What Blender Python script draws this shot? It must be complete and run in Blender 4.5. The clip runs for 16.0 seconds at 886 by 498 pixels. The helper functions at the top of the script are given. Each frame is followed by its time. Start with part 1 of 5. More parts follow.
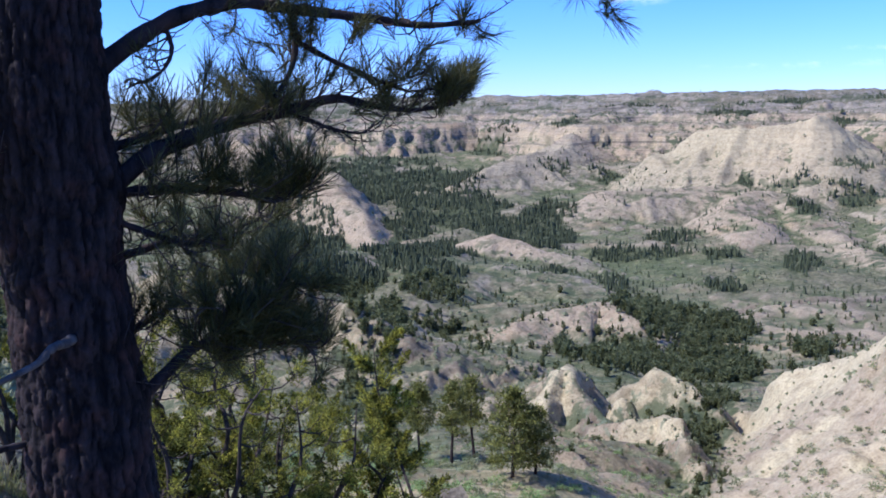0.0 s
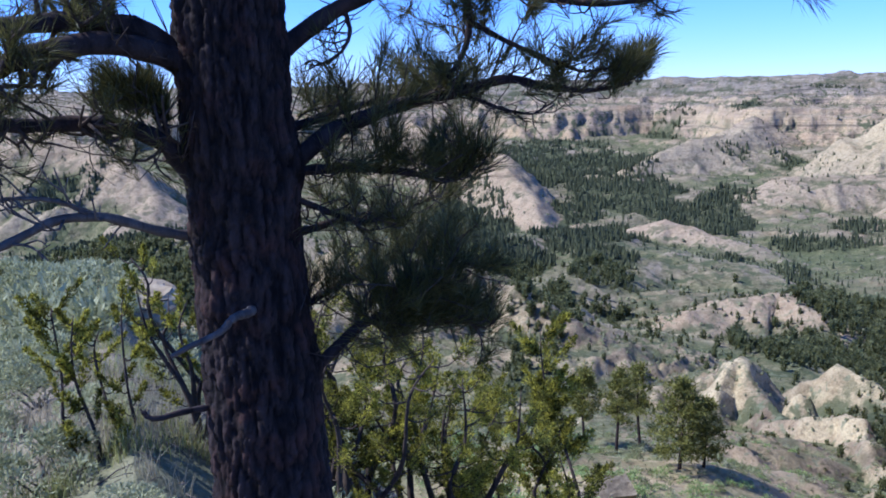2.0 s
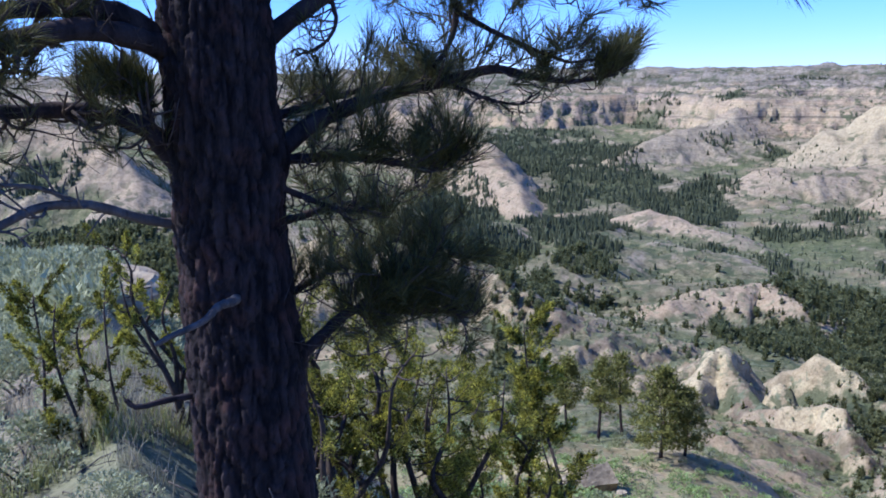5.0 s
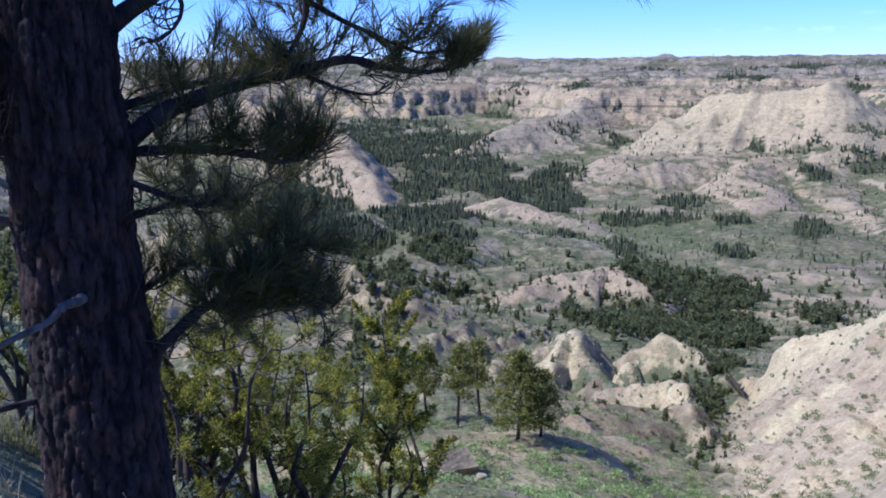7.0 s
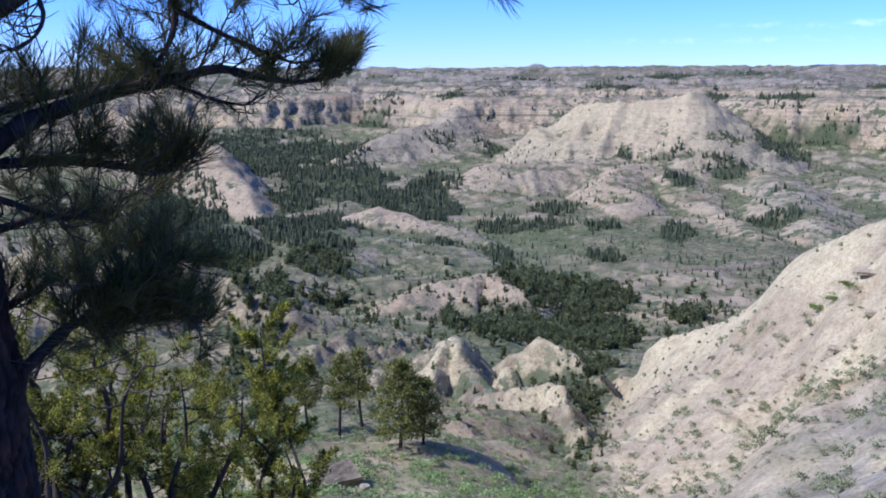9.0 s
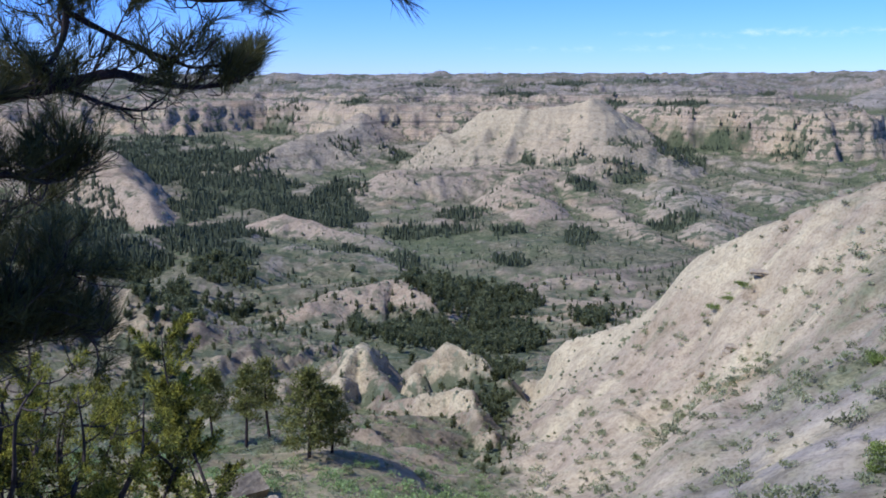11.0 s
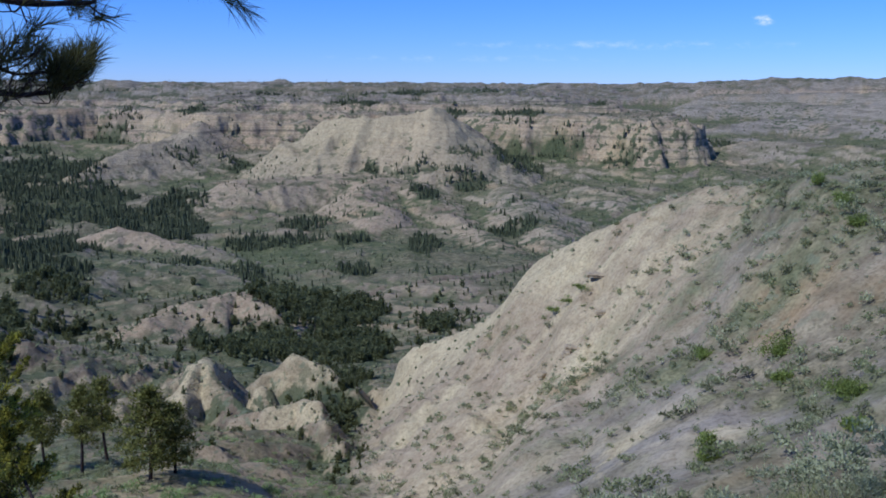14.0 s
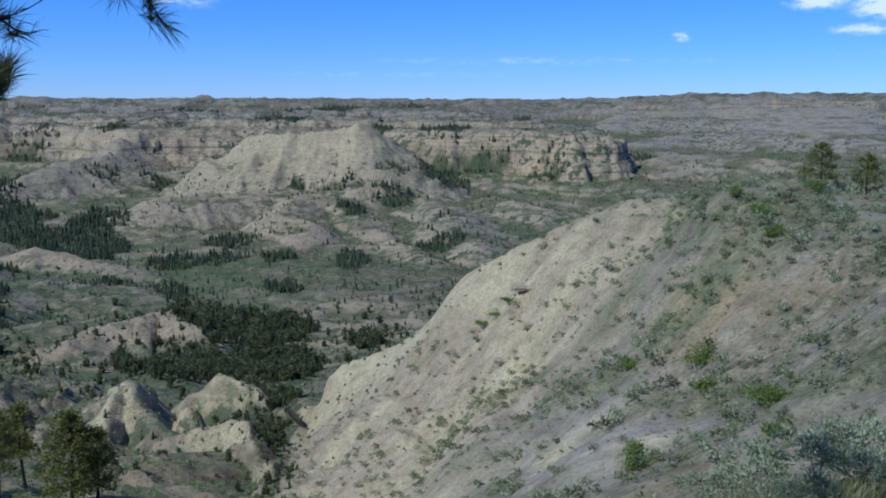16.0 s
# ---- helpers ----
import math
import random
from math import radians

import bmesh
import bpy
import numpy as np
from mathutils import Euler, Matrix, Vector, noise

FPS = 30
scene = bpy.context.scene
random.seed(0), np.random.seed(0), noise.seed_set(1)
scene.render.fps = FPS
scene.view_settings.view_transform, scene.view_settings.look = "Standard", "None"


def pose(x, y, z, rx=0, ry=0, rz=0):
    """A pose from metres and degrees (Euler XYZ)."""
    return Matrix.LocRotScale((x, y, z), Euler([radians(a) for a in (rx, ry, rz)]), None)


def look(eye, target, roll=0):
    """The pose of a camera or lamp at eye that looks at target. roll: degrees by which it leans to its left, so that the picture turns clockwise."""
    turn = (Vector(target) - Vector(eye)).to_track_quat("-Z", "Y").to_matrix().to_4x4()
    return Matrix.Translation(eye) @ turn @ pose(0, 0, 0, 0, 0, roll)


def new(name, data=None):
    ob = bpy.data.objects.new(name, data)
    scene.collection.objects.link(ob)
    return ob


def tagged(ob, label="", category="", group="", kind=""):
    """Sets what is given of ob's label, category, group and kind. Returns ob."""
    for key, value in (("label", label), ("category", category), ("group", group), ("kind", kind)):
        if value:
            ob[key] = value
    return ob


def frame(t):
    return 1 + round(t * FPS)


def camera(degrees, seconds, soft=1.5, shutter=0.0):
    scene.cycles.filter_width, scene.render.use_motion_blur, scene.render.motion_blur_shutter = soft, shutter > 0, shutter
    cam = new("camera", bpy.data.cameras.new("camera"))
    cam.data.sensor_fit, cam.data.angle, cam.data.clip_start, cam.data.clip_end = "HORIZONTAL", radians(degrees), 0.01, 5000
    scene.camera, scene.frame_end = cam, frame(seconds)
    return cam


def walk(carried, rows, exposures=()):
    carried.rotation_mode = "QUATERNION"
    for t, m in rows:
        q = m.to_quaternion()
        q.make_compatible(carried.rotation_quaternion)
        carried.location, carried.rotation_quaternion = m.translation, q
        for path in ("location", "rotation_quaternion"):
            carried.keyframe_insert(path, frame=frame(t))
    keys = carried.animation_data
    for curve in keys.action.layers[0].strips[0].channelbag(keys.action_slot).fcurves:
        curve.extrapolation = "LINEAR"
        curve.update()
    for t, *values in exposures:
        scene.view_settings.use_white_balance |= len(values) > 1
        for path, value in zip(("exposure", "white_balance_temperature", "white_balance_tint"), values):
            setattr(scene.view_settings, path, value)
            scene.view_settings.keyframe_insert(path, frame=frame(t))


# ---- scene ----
# camera: seconds, place, turn to the left, look up, roll (degrees); it turns on the spot, held in the hand
EYE = 1.6
cam = camera(49.96, 16.0, soft=1.8)
ROWS = [
    (0.0, -0.000, 0.000, -0.000, 0.00, -9.00, -1.08),
    (0.5, 0.000, 0.000, -0.001, 2.62, -9.79, -0.81),
    (1.0, 0.000, 0.007, -0.003, 5.63, -9.87, -1.05),
    (1.5, -0.000, 0.010, -0.004, 7.13, -9.91, -0.96),
    (2.0, 0.000, 0.014, -0.007, 10.30, -9.82, -1.35),
    (2.5, -0.001, 0.017, -0.007, 12.20, -10.09, -1.66),
    (3.0, 0.001, 0.010, -0.003, 13.97, -9.89, -1.58),
    (3.5, -0.001, 0.015, -0.001, 13.72, -10.01, -1.38),
    (6.0, -0.003, 0.009, -0.001, 5.13, -10.75, -0.77),
    (6.5, -0.006, 0.012, 0.003, 3.06, -10.76, -0.73),
    (7.0, -0.004, 0.003, 0.001, 0.54, -11.23, -0.52),
    (7.5, -0.006, 0.005, 0.001, -1.75, -10.97, -0.62),
    (8.0, -0.003, -0.010, -0.003, -4.31, -10.75, -0.45),
    (8.5, -0.005, -0.013, 0.002, -5.99, -10.82, -0.50),
    (9.0, -0.002, -0.025, 0.003, -6.91, -10.73, -0.32),
    (11.5, 0.002, 0.007, -0.001, -14.62, -10.30, 0.13),
    (12.0, -0.000, 0.006, -0.002, -16.73, -10.31, 0.54),
    (12.5, 0.001, -0.010, 0.003, -18.76, -9.99, 0.88),
    (13.0, -0.004, -0.019, 0.004, -20.68, -9.48, 0.87),
    (13.5, -0.002, -0.024, 0.002, -21.29, -9.67, 0.53),
    (14.0, -0.005, -0.031, 0.003, -22.09, -9.83, 0.34),
    (14.5, -0.009, -0.026, 0.009, -23.21, -9.52, 0.33),
    (15.0, -0.008, -0.031, 0.005, -24.24, -9.42, 0.28),
    (15.5, -0.006, -0.041, 0.001, -25.55, -9.18, 0.08),
    (16.0, -0.007, -0.040, 0.005, -26.49, -8.89, 0.21),
]
EXPOSURES = [(0.0, 0.80, 5090, 19), (3.5, 0.92, 5070, 19), (6.0, 0.85, 5040, 19), (7.0, 0.77, 5030, 20), (9.0, 0.70, 5000, 20), (11.5, 0.40, 5020, 19), (12.5, 0.32, 5020, 18), (13.0, 0.0, 5010, 16), (14.5, -0.06, 4970, 12), (16.0, -0.12, 4850, 6)]
walk(cam, [(t, pose(x, y, EYE + z, 90 + up, 0, turn) @ pose(0, 0, 0, 0, 0, roll)) for t, x, y, z, turn, up, roll in ROWS], EXPOSURES)

# daylight: a high sun from the left
SUN_AZ, SUN_EL = -98.0, 48.0
world = bpy.data.worlds.new("sky")
scene.world = world
world.use_nodes = True
wn = world.node_tree
sky = wn.nodes.new("ShaderNodeTexSky")
sky.sky_type = "NISHITA"
sky.sun_disc = False
sky.sun_elevation = radians(SUN_EL)
sky.sun_rotation = radians(SUN_AZ)
sky.altitude = 1500
sky.air_density, sky.dust_density, sky.ozone_density = 0.8, 0.0, 3.0
wn.nodes["Background"].inputs["Strength"].default_value = 0.10

# fair-weather puffs and thin streaks: azimuth, height and size in degrees
toward = wn.nodes.new("ShaderNodeTexCoord").outputs["Generated"]


def sky_math(op, a, b=None, c=None):
    n = wn.nodes.new("ShaderNodeMath")
    n.operation = op
    for k, v in enumerate((a, b, c)):
        if v is None:
            continue
        if isinstance(v, (int, float)):
            n.inputs[k].default_value = v
        else:
            wn.links.new(v, n.inputs[k])
    return n.outputs[0]


axes = wn.nodes.new("ShaderNodeSeparateXYZ")
wn.links.new(toward, axes.inputs[0])
azimuth = sky_math("MULTIPLY", sky_math("ARCTAN2", axes.outputs[0], axes.outputs[1]), 57.2958)
height = sky_math("MULTIPLY", sky_math("ARCSINE", axes.outputs[2]), 57.2958)
puffs = wn.nodes.new("ShaderNodeTexNoise")
puffs.inputs["Scale"].default_value, puffs.inputs["Detail"].default_value, puffs.inputs["Roughness"].default_value = 60, 6, 0.6
flat = wn.nodes.new("ShaderNodeMapping")
flat.inputs["Scale"].default_value = (1, 1, 2.2)
wn.links.new(toward, flat.inputs["Vector"])
wn.links.new(flat.outputs["Vector"], puffs.inputs["Vector"])
cover = 0.0
for az, el, wide, tall, thick in ((40.2, 3.65, 0.55, 0.28, 1.0), (47.4, 5.6, 1.7, 0.62, 1.1), (50.6, 5.2, 1.5, 0.8, 1.0), (50.0, 3.9, 2.2, 0.35, 0.75), (11.5, 5.5, 2.5, 0.5, 0.5), (32, 2.3, 14, 0.4, 0.30), (24, 1.5, 12, 0.35, 0.27), (55, 2.6, 9, 0.3, 0.35)):
    u = sky_math("DIVIDE", sky_math("SUBTRACT", azimuth, az), wide)
    v = sky_math("DIVIDE", sky_math("SUBTRACT", height, el), tall)
    q = sky_math("ADD", sky_math("MULTIPLY", u, u), sky_math("MULTIPLY", v, v))
    blob = sky_math("MULTIPLY", sky_math("POWER", 2.71828, sky_math("MULTIPLY", q, -1.0)), thick)
    cover = blob if isinstance(cover, float) else sky_math("MAXIMUM", cover, blob)
cloud = sky_math("MULTIPLY", cover, sky_math("MULTIPLY_ADD", puffs.outputs["Fac"], 2.6, -0.55))
edge = wn.nodes.new("ShaderNodeMapRange")
edge.interpolation_type = "SMOOTHSTEP"
edge.inputs["From Min"].default_value, edge.inputs["From Max"].default_value = 0.12, 0.75
wn.links.new(cloud, edge.inputs["Value"])
deep = wn.nodes.new("ShaderNodeMix")  # the deep blue of clear, dry air
deep.data_type, deep.blend_type = "RGBA", "MULTIPLY"
deep.inputs["Factor"].default_value = 1.0
wn.links.new(sky.outputs["Color"], deep.inputs[6])
lift = wn.nodes.new("ShaderNodeMapRange")  # paler towards the horizon
lift.inputs["From Min"].default_value, lift.inputs["From Max"].default_value = 0.0, 11.0
wn.links.new(height, lift.inputs["Value"])
shade = wn.nodes.new("ShaderNodeMix")
shade.data_type = "RGBA"
wn.links.new(lift.outputs["Result"], shade.inputs["Factor"])
shade.inputs[6].default_value, shade.inputs[7].default_value = (0.64, 0.74, 1.08, 1), (0.53, 0.88, 1.42, 1)
wn.links.new(shade.outputs[2], deep.inputs[7])
mixed = wn.nodes.new("ShaderNodeMix")
mixed.data_type = "RGBA"
wn.links.new(edge.outputs["Result"], mixed.inputs["Factor"])
wn.links.new(deep.outputs[2], mixed.inputs[6])
mixed.inputs[7].default_value = (9.0, 9.0, 9.4, 1)
wn.links.new(mixed.outputs[2], wn.nodes["Background"].inputs["Color"])
sun_data = bpy.data.lights.new("sun", "SUN")
sun_data.energy, sun_data.angle, sun_data.color = 3.8, radians(0.6), (1.0, 0.93, 0.80)
sun = new("sun", sun_data)
sa, se = radians(SUN_AZ), radians(SUN_EL)
sun.matrix_world = look((60 * math.sin(sa) * math.cos(se), 60 * math.cos(sa) * math.cos(se), 60 * math.sin(se)), (0, 0, 0))


# ---- relief of the land, as a function of the plan ----
def lattice(i, j, seed):
    """A fixed random number from 0 to 1 for each whole i, j."""
    h = (i.astype(np.int64) * 374761393 + j.astype(np.int64) * 668265263 + seed * 1442695041) & 0xFFFFFFFF
    h = ((h ^ (h >> 13)) * 1274126177) & 0xFFFFFFFF
    h = ((h ^ (h >> 16)) * 2246822519) & 0xFFFFFFFF
    return ((h ^ (h >> 15)) & 0xFFFFFF) / float(0xFFFFFF)


def grain(x, y, seed=0):
    """Smooth noise from -1 to 1, one wave to a metre."""
    i, j = np.floor(x), np.floor(y)
    u, v = x - i, y - j
    u, v = u * u * u * (u * (u * 6 - 15) + 10), v * v * v * (v * (v * 6 - 15) + 10)
    a, b = lattice(i, j, seed), lattice(i + 1, j, seed)
    c, d = lattice(i, j + 1, seed), lattice(i + 1, j + 1, seed)
    return 2 * (a + (b - a) * u + (c - a) * v + (a - b - c + d) * u * v) - 1


def waves(x, y, size, octaves=4, seed=0, gain=0.5):
    total, amp, norm = 0 * x, 1.0, 0.0
    for k in range(octaves):
        c, s = math.cos(0.9 * k + seed), math.sin(0.9 * k + seed)
        total = total + amp * grain((x * c - y * s) / size + 17.3 * k, (x * s + y * c) / size - 9.1 * k, seed + 31 * k)
        norm, amp, size = norm + amp, amp * gain, size * 0.48
    return total / norm


def crests(x, y, size, octaves=4, seed=0, gain=0.5):
    """Noise with sharp crests, 0 to 1, as rain cuts them."""
    total, amp, norm = 0 * x, 1.0, 0.0
    for k in range(octaves):
        c, s = math.cos(1.3 * k + seed), math.sin(1.3 * k + seed)
        n = 1 - np.abs(grain((x * c - y * s) / size + 5.7 * k, (x * s + y * c) / size + 3.3 * k, seed + 53 * k))
        total, norm, amp, size = total + amp * n * n, norm + amp, amp * gain, size * 0.5
    return total / norm


def ramp(v, a, b):
    t = np.clip((v - a) / (b - a), 0, 1)
    return t * t * (3 - 2 * t)


def along(x, y, line):
    """Distance in plan to a line of crest or gully points, the height there and the way along it."""
    best, high, way, done = np.full(np.shape(x), 1e9), 0 * x, 0 * x, 0.0
    for (ax, ay, az), (bx, by, bz) in zip(line[:-1], line[1:]):
        dx, dy = bx - ax, by - ay
        size = math.hypot(dx, dy)
        t = np.clip(((x - ax) * dx + (y - ay) * dy) / (size * size), 0, 1)
        d = np.hypot(x - ax - t * dx, y - ay - t * dy)
        near = d < best
        best, high, way = np.where(near, d, best), np.where(near, az + t * (bz - az), high), np.where(near, done + t * size, way)
        done += size
    return best, high, way


def near_to(x, y, spots):
    """1 within soft ovals of the plan (x, y, half-widths), 0 outside."""
    best = 0 * x
    for px, py, a, b in spots:
        best = np.maximum(best, np.exp(-(((x - px) / a) ** 2 + ((y - py) / b) ** 2)))
    return best


# crest and gully lines of the near land: x, y, z
KNOLL = [(-3, -90, 3), (-2, -20, 0.4), (0, 0, 0), (-3.5, 6.2, -0.55), (-10.4, 17, -2.15)]
SHOULDER = [(-10.4, 17, -2.15), (-15.5, 19, -2.5), (-45, 12, -3.5), (-90, -40, -2)]
BRINK = [(-1.9, 4.9, -0.98), (-0.6, 4.9, -1.5), (1.5, 4.8, -1.7), (3.6, 4.7, -1.35), (5.6, 4.3, -1.1), (14, -6, -0.6), (40, -40, 0)]
LIP = [(-9.5, 24, -7), (-6.2, 17, -5.6), (-3.2, 10, -4.2), (0, 8, -5.2), (6, 9.5, -7), (9, 8, -5.4), (14, 3, -3.8)]
LEFT_FOOT = [(-110, 30, -24), (-45, 52, -27), (-18, 36, -19), (-8, 25, -14)]
FRONT_FOOT = [(-8, 25, -14), (0, 23, -13.5), (12, 25, -16)]
MID_FOOT = [(-4.2, 15.5, -8.6), (2, 14, -8.8), (9, 14, -9)]
LOW_FOOT = [(-14, 42, -22), (0, 36, -19), (8, 35, -19.5)]
BENCH = [(-24, 60, -28), (0, 60, -25.4), (6.2, 71.7, -27.5), (2.6, 84, -30.8)]
HOLLOW = [(0, 108, -38.5), (-16, 125, -44), (-60, 140, -48)]
PEAK_FEET = [(4, 116, -41), (9, 132, -47), (22, 146, -50.5), (40, 168, -56)]
ROCK_FEET = [(-60, 165, -46), (-20, 162, -49), (2, 152, -51), (14, 148, -51.5)]
BOWL = [(19, 20, -11.5), (37, 36, -14.5), (52, 30, -10.5)]
BOWL_SIDE = [(40, 5, -4.5), (66, 38, -8), (71.2, 58, -6.8)]
SPUR = [(71.2, 58, -6.8), (72.6, 66, -5.6), (73, 73, -5.9), (73.6, 82, -7.8), (73, 93, -10.4), (70, 105, -14), (67.8, 112, -17.9), (64, 120, -22.9), (61.4, 126, -30.1), (58.4, 134, -35.6), (51.3, 143, -40.7)]
FACE_A = [(27.7, 35.5, -17), (37, 47.3, -20), (46.2, 59.1, -21.5), (55.4, 70.9, -20.5), (64.6, 82.7, -16), (73, 93, -10.4)]
FACE_B = [(28.3, 47.1, -25), (36, 60, -28.5), (43.8, 72.9, -30), (51.5, 85.7, -29.5), (59.2, 98.6, -25.5), (67.8, 112, -17.9)]
FACE_C = [(33, 84, -38), (40.1, 88, -38.6), (46.5, 99.7, -39), (52.8, 113.3, -36), (61.4, 126, -30.1)]
SPUR_BACK = [(190, 60, -30), (130, 110, -52), (100, 150, -58), (78, 190, -62)]
GULLY = [(12, 40, -22), (19, 62, -31), (25, 84, -38.5), (30, 104, -44.3), (41, 129, -49), (47, 150, -54), (51, 178, -58), (62, 242, -65)]
LINES = [KNOLL, SHOULDER, BRINK, LIP, LEFT_FOOT, FRONT_FOOT, MID_FOOT, LOW_FOOT, BENCH, HOLLOW, PEAK_FEET, ROCK_FEET, BOWL, BOWL_SIDE, SPUR, FACE_A, FACE_B, FACE_C, SPUR_BACK, GULLY]
SOFT = [FACE_A, FACE_B, FACE_C, BOWL]
HOLLOWS = [(57.9, 94.3, 0.9, 1.5), (51.2, 88.2, 0.8, 1.3), (45.5, 79.5, 0.6, 0.7)]
# fall of the open valley floor with distance from the knoll
FLOOR_R = [0, 150, 200, 260, 330, 430, 520, 640, 800, 1000]
FLOOR_Z = [-45, -52, -59, -66, -69, -70.5, -67, -61, -55, -50]
# ridges that stand on the floor, nearest first: x, y, z
PEAK_A = [(20.7, 150.6, -40.0), (17.2, 145.0, -43.4), (12.3, 136.4, -47.0)]
PEAK_A_BACK = [(20.7, 150.6, -40.4), (22.0, 141.3, -44.8), (26.1, 130.4, -45.2)]
PEAK_B = [(29.6, 163.3, -50.2), (36.9, 160.8, -44.6), (42.0, 154.4, -47.2), (44.7, 143.2, -49.6)]
PEAK_C = [(25.5, 127.5, -43.6), (30.0, 127.5, -41.5), (32.3, 118.7, -42.9), (31.2, 110.7, -43.4)]
PEAK_D = [(25.5, 138.7, -44.6), (27.0, 138.4, -42.8), (28.7, 137.0, -44.2)]
ROCKS = [(-60, 196, -33), (-29.3, 202.9, -38.6), (-23.9, 201.6, -40.4), (-17.1, 195.3, -43.4), (-8.4, 189.8, -45.9), (2.2, 184.0, -48.9), (9.3, 177.8, -50.6), (13.7, 167.4, -51.6)]
TERRACE = [(-6, 206, -56.5), (0.7, 212.0, -56.4), (9.2, 221.8, -58.4), (19.3, 232.2, -59.4), (28.5, 238.3, -60)]
TAN = [(6, 246, -64), (19.5, 251.2, -59.6), (29.7, 260.3, -58.0), (38.1, 263.3, -57.5), (45.5, 268.2, -57.6), (51.8, 257.9, -59.4), (54.8, 248.0, -62)]
GREEN_A = [(-26, 270, -64), (-21.2, 291.2, -60.3), (-16.4, 319.6, -59.9), (-10.3, 351.8, -59.8), (-3.5, 390.0, -61.5)]
GREEN_B = [(-5, 370, -64), (9.9, 364.9, -63.4), (26.1, 354.0, -63.3), (41.5, 342.5, -64.2), (55.2, 325.3, -66)]
GREEN_C = [(-150, 300, -46), (-90, 325, -51), (-54.6, 345.7, -54.8), (-40.8, 369.8, -58.4), (-26.4, 394.1, -61.5)]
GREEN_D = [(-3, 300, -66), (14, 296, -63.6), (34, 300, -64.4), (52, 296, -67)]
SCAR = [(5.3, 436.0, -67.0), (12.5, 439.8, -63.4), (20.6, 439.5, -60.8), (29.9, 435.0, -63.2), (41.7, 426.0, -65.4), (55.4, 414.3, -67.6), (68.5, 389.0, -70)]
HILL_CREST = [(91.2, 552.5, -54.0), (116.1, 558.1, -54.2), (152.9, 564.7, -53.6), (194.1, 578.3, -52.0), (222, 600, -48)]
RIB_A = [(182.9, 555.7, -53.2), (155.4, 496.2, -59.6), (150.3, 455.9, -62.2), (135.3, 427.1, -67.5)]
RIB_B = [(150.3, 455.9, -64.8), (125.6, 437.3, -68.4), (108.8, 421.2, -70)]
RIB_C = [(204.0, 542.9, -56.8), (198.3, 491.5, -63.2), (188.8, 430.4, -66.0), (173.8, 365.8, -68.3)]
RIB_D = [(263.6, 594.2, -55.8), (253.7, 521.6, -58.3), (231.8, 443.0, -62.2), (209.4, 375.5, -65)]
RIB_E = [(360, 600, -56), (305.6, 562.3, -60.5), (304.6, 505.3, -60.0), (304.8, 469.8, -61.4)]
ROCK_SPUR = [(12.4, 639.9, -55.4), (36.0, 669.0, -47.6), (61.9, 697.3, -39.9), (96.0, 738.8, -36.5), (110, 790, -28)]
PINK_SPUR = [(-141.5, 675.3, -24.1), (-107.5, 630.9, -29.8), (-86.4, 593.8, -32.0), (-64.3, 556.3, -40.5), (-47.1, 517.9, -52.4), (-38.4, 488.5, -57.9), (-32.3, 443.8, -64.5)]
PINK_WALL = [(-330, 500, -14), (-247, 458, -34), (-226, 443, -48)]
BUTTE = [(176.3, 651.6, -22.2), (193.3, 639.4, -19.5), (217.4, 625.3, -18.1), (236.5, 616.2, -13.4), (244.8, 621.5, -12.3), (256.7, 640.5, -19.9), (280, 690, -20)]
# the blunt cap of the spur and the ribs below it
CAP = [(60.1, 117.0, -25.3), (62.4, 115.2, -22.4), (62.5, 107.0, -19.6), (61.0, 100.5, -20.6)]
NOSE_RIB = [(46.5, 132.1, -37.6), (45.5, 124, -39.2), (38.0, 109, -41.4), (33.5, 102.5, -42.8)]
CAP_RIB = [(53.0, 109.5, -31.0), (50.5, 107.5, -32.4), (43.1, 97.8, -35.6), (35.2, 84.0, -36.6)]
LEDGE_RIB = [(58.5, 94.6, -23.0), (52.7, 86.7, -26.3), (43.2, 73.3, -27.4), (34.9, 61.6, -27.0)]
CLAY_RIB = [(65.6, 91.5, -14.8), (54.8, 73.2, -18.8), (44.9, 61.0, -21.7), (34.4, 48.9, -21.6)]
SAGE_RIB = [(63.7, 72.2, -10.6), (53.0, 57.5, -15.3), (44.8, 50.4, -18.6)]
# low ridges of the basin beyond the cliffs' end
BASIN_A = [(517, 611, -40.5), (542, 575, -40.8), (552, 522, -42.3)]
BASIN_B = [(691, 856, -38.0), (770, 854, -30.6), (786, 769, -32.3), (803, 676, -33.8)]
BASIN_C = [(909, 1193, -25.7), (1018, 1169, -20.5), (1055, 1066, -23.7), (1093, 952, -17.0)]
BASIN_D = [(1291, 1657, -15.1), (1461, 1509, -8.9), (1527, 1291, -4.9)]
# a dry wash that crosses the valley floor
WASH = [(90, 304, 0), (104, 312, 0), (112, 313.5, 0), (123, 315, 0), (137, 317, 0), (154, 324, 0), (180, 338, 0)]
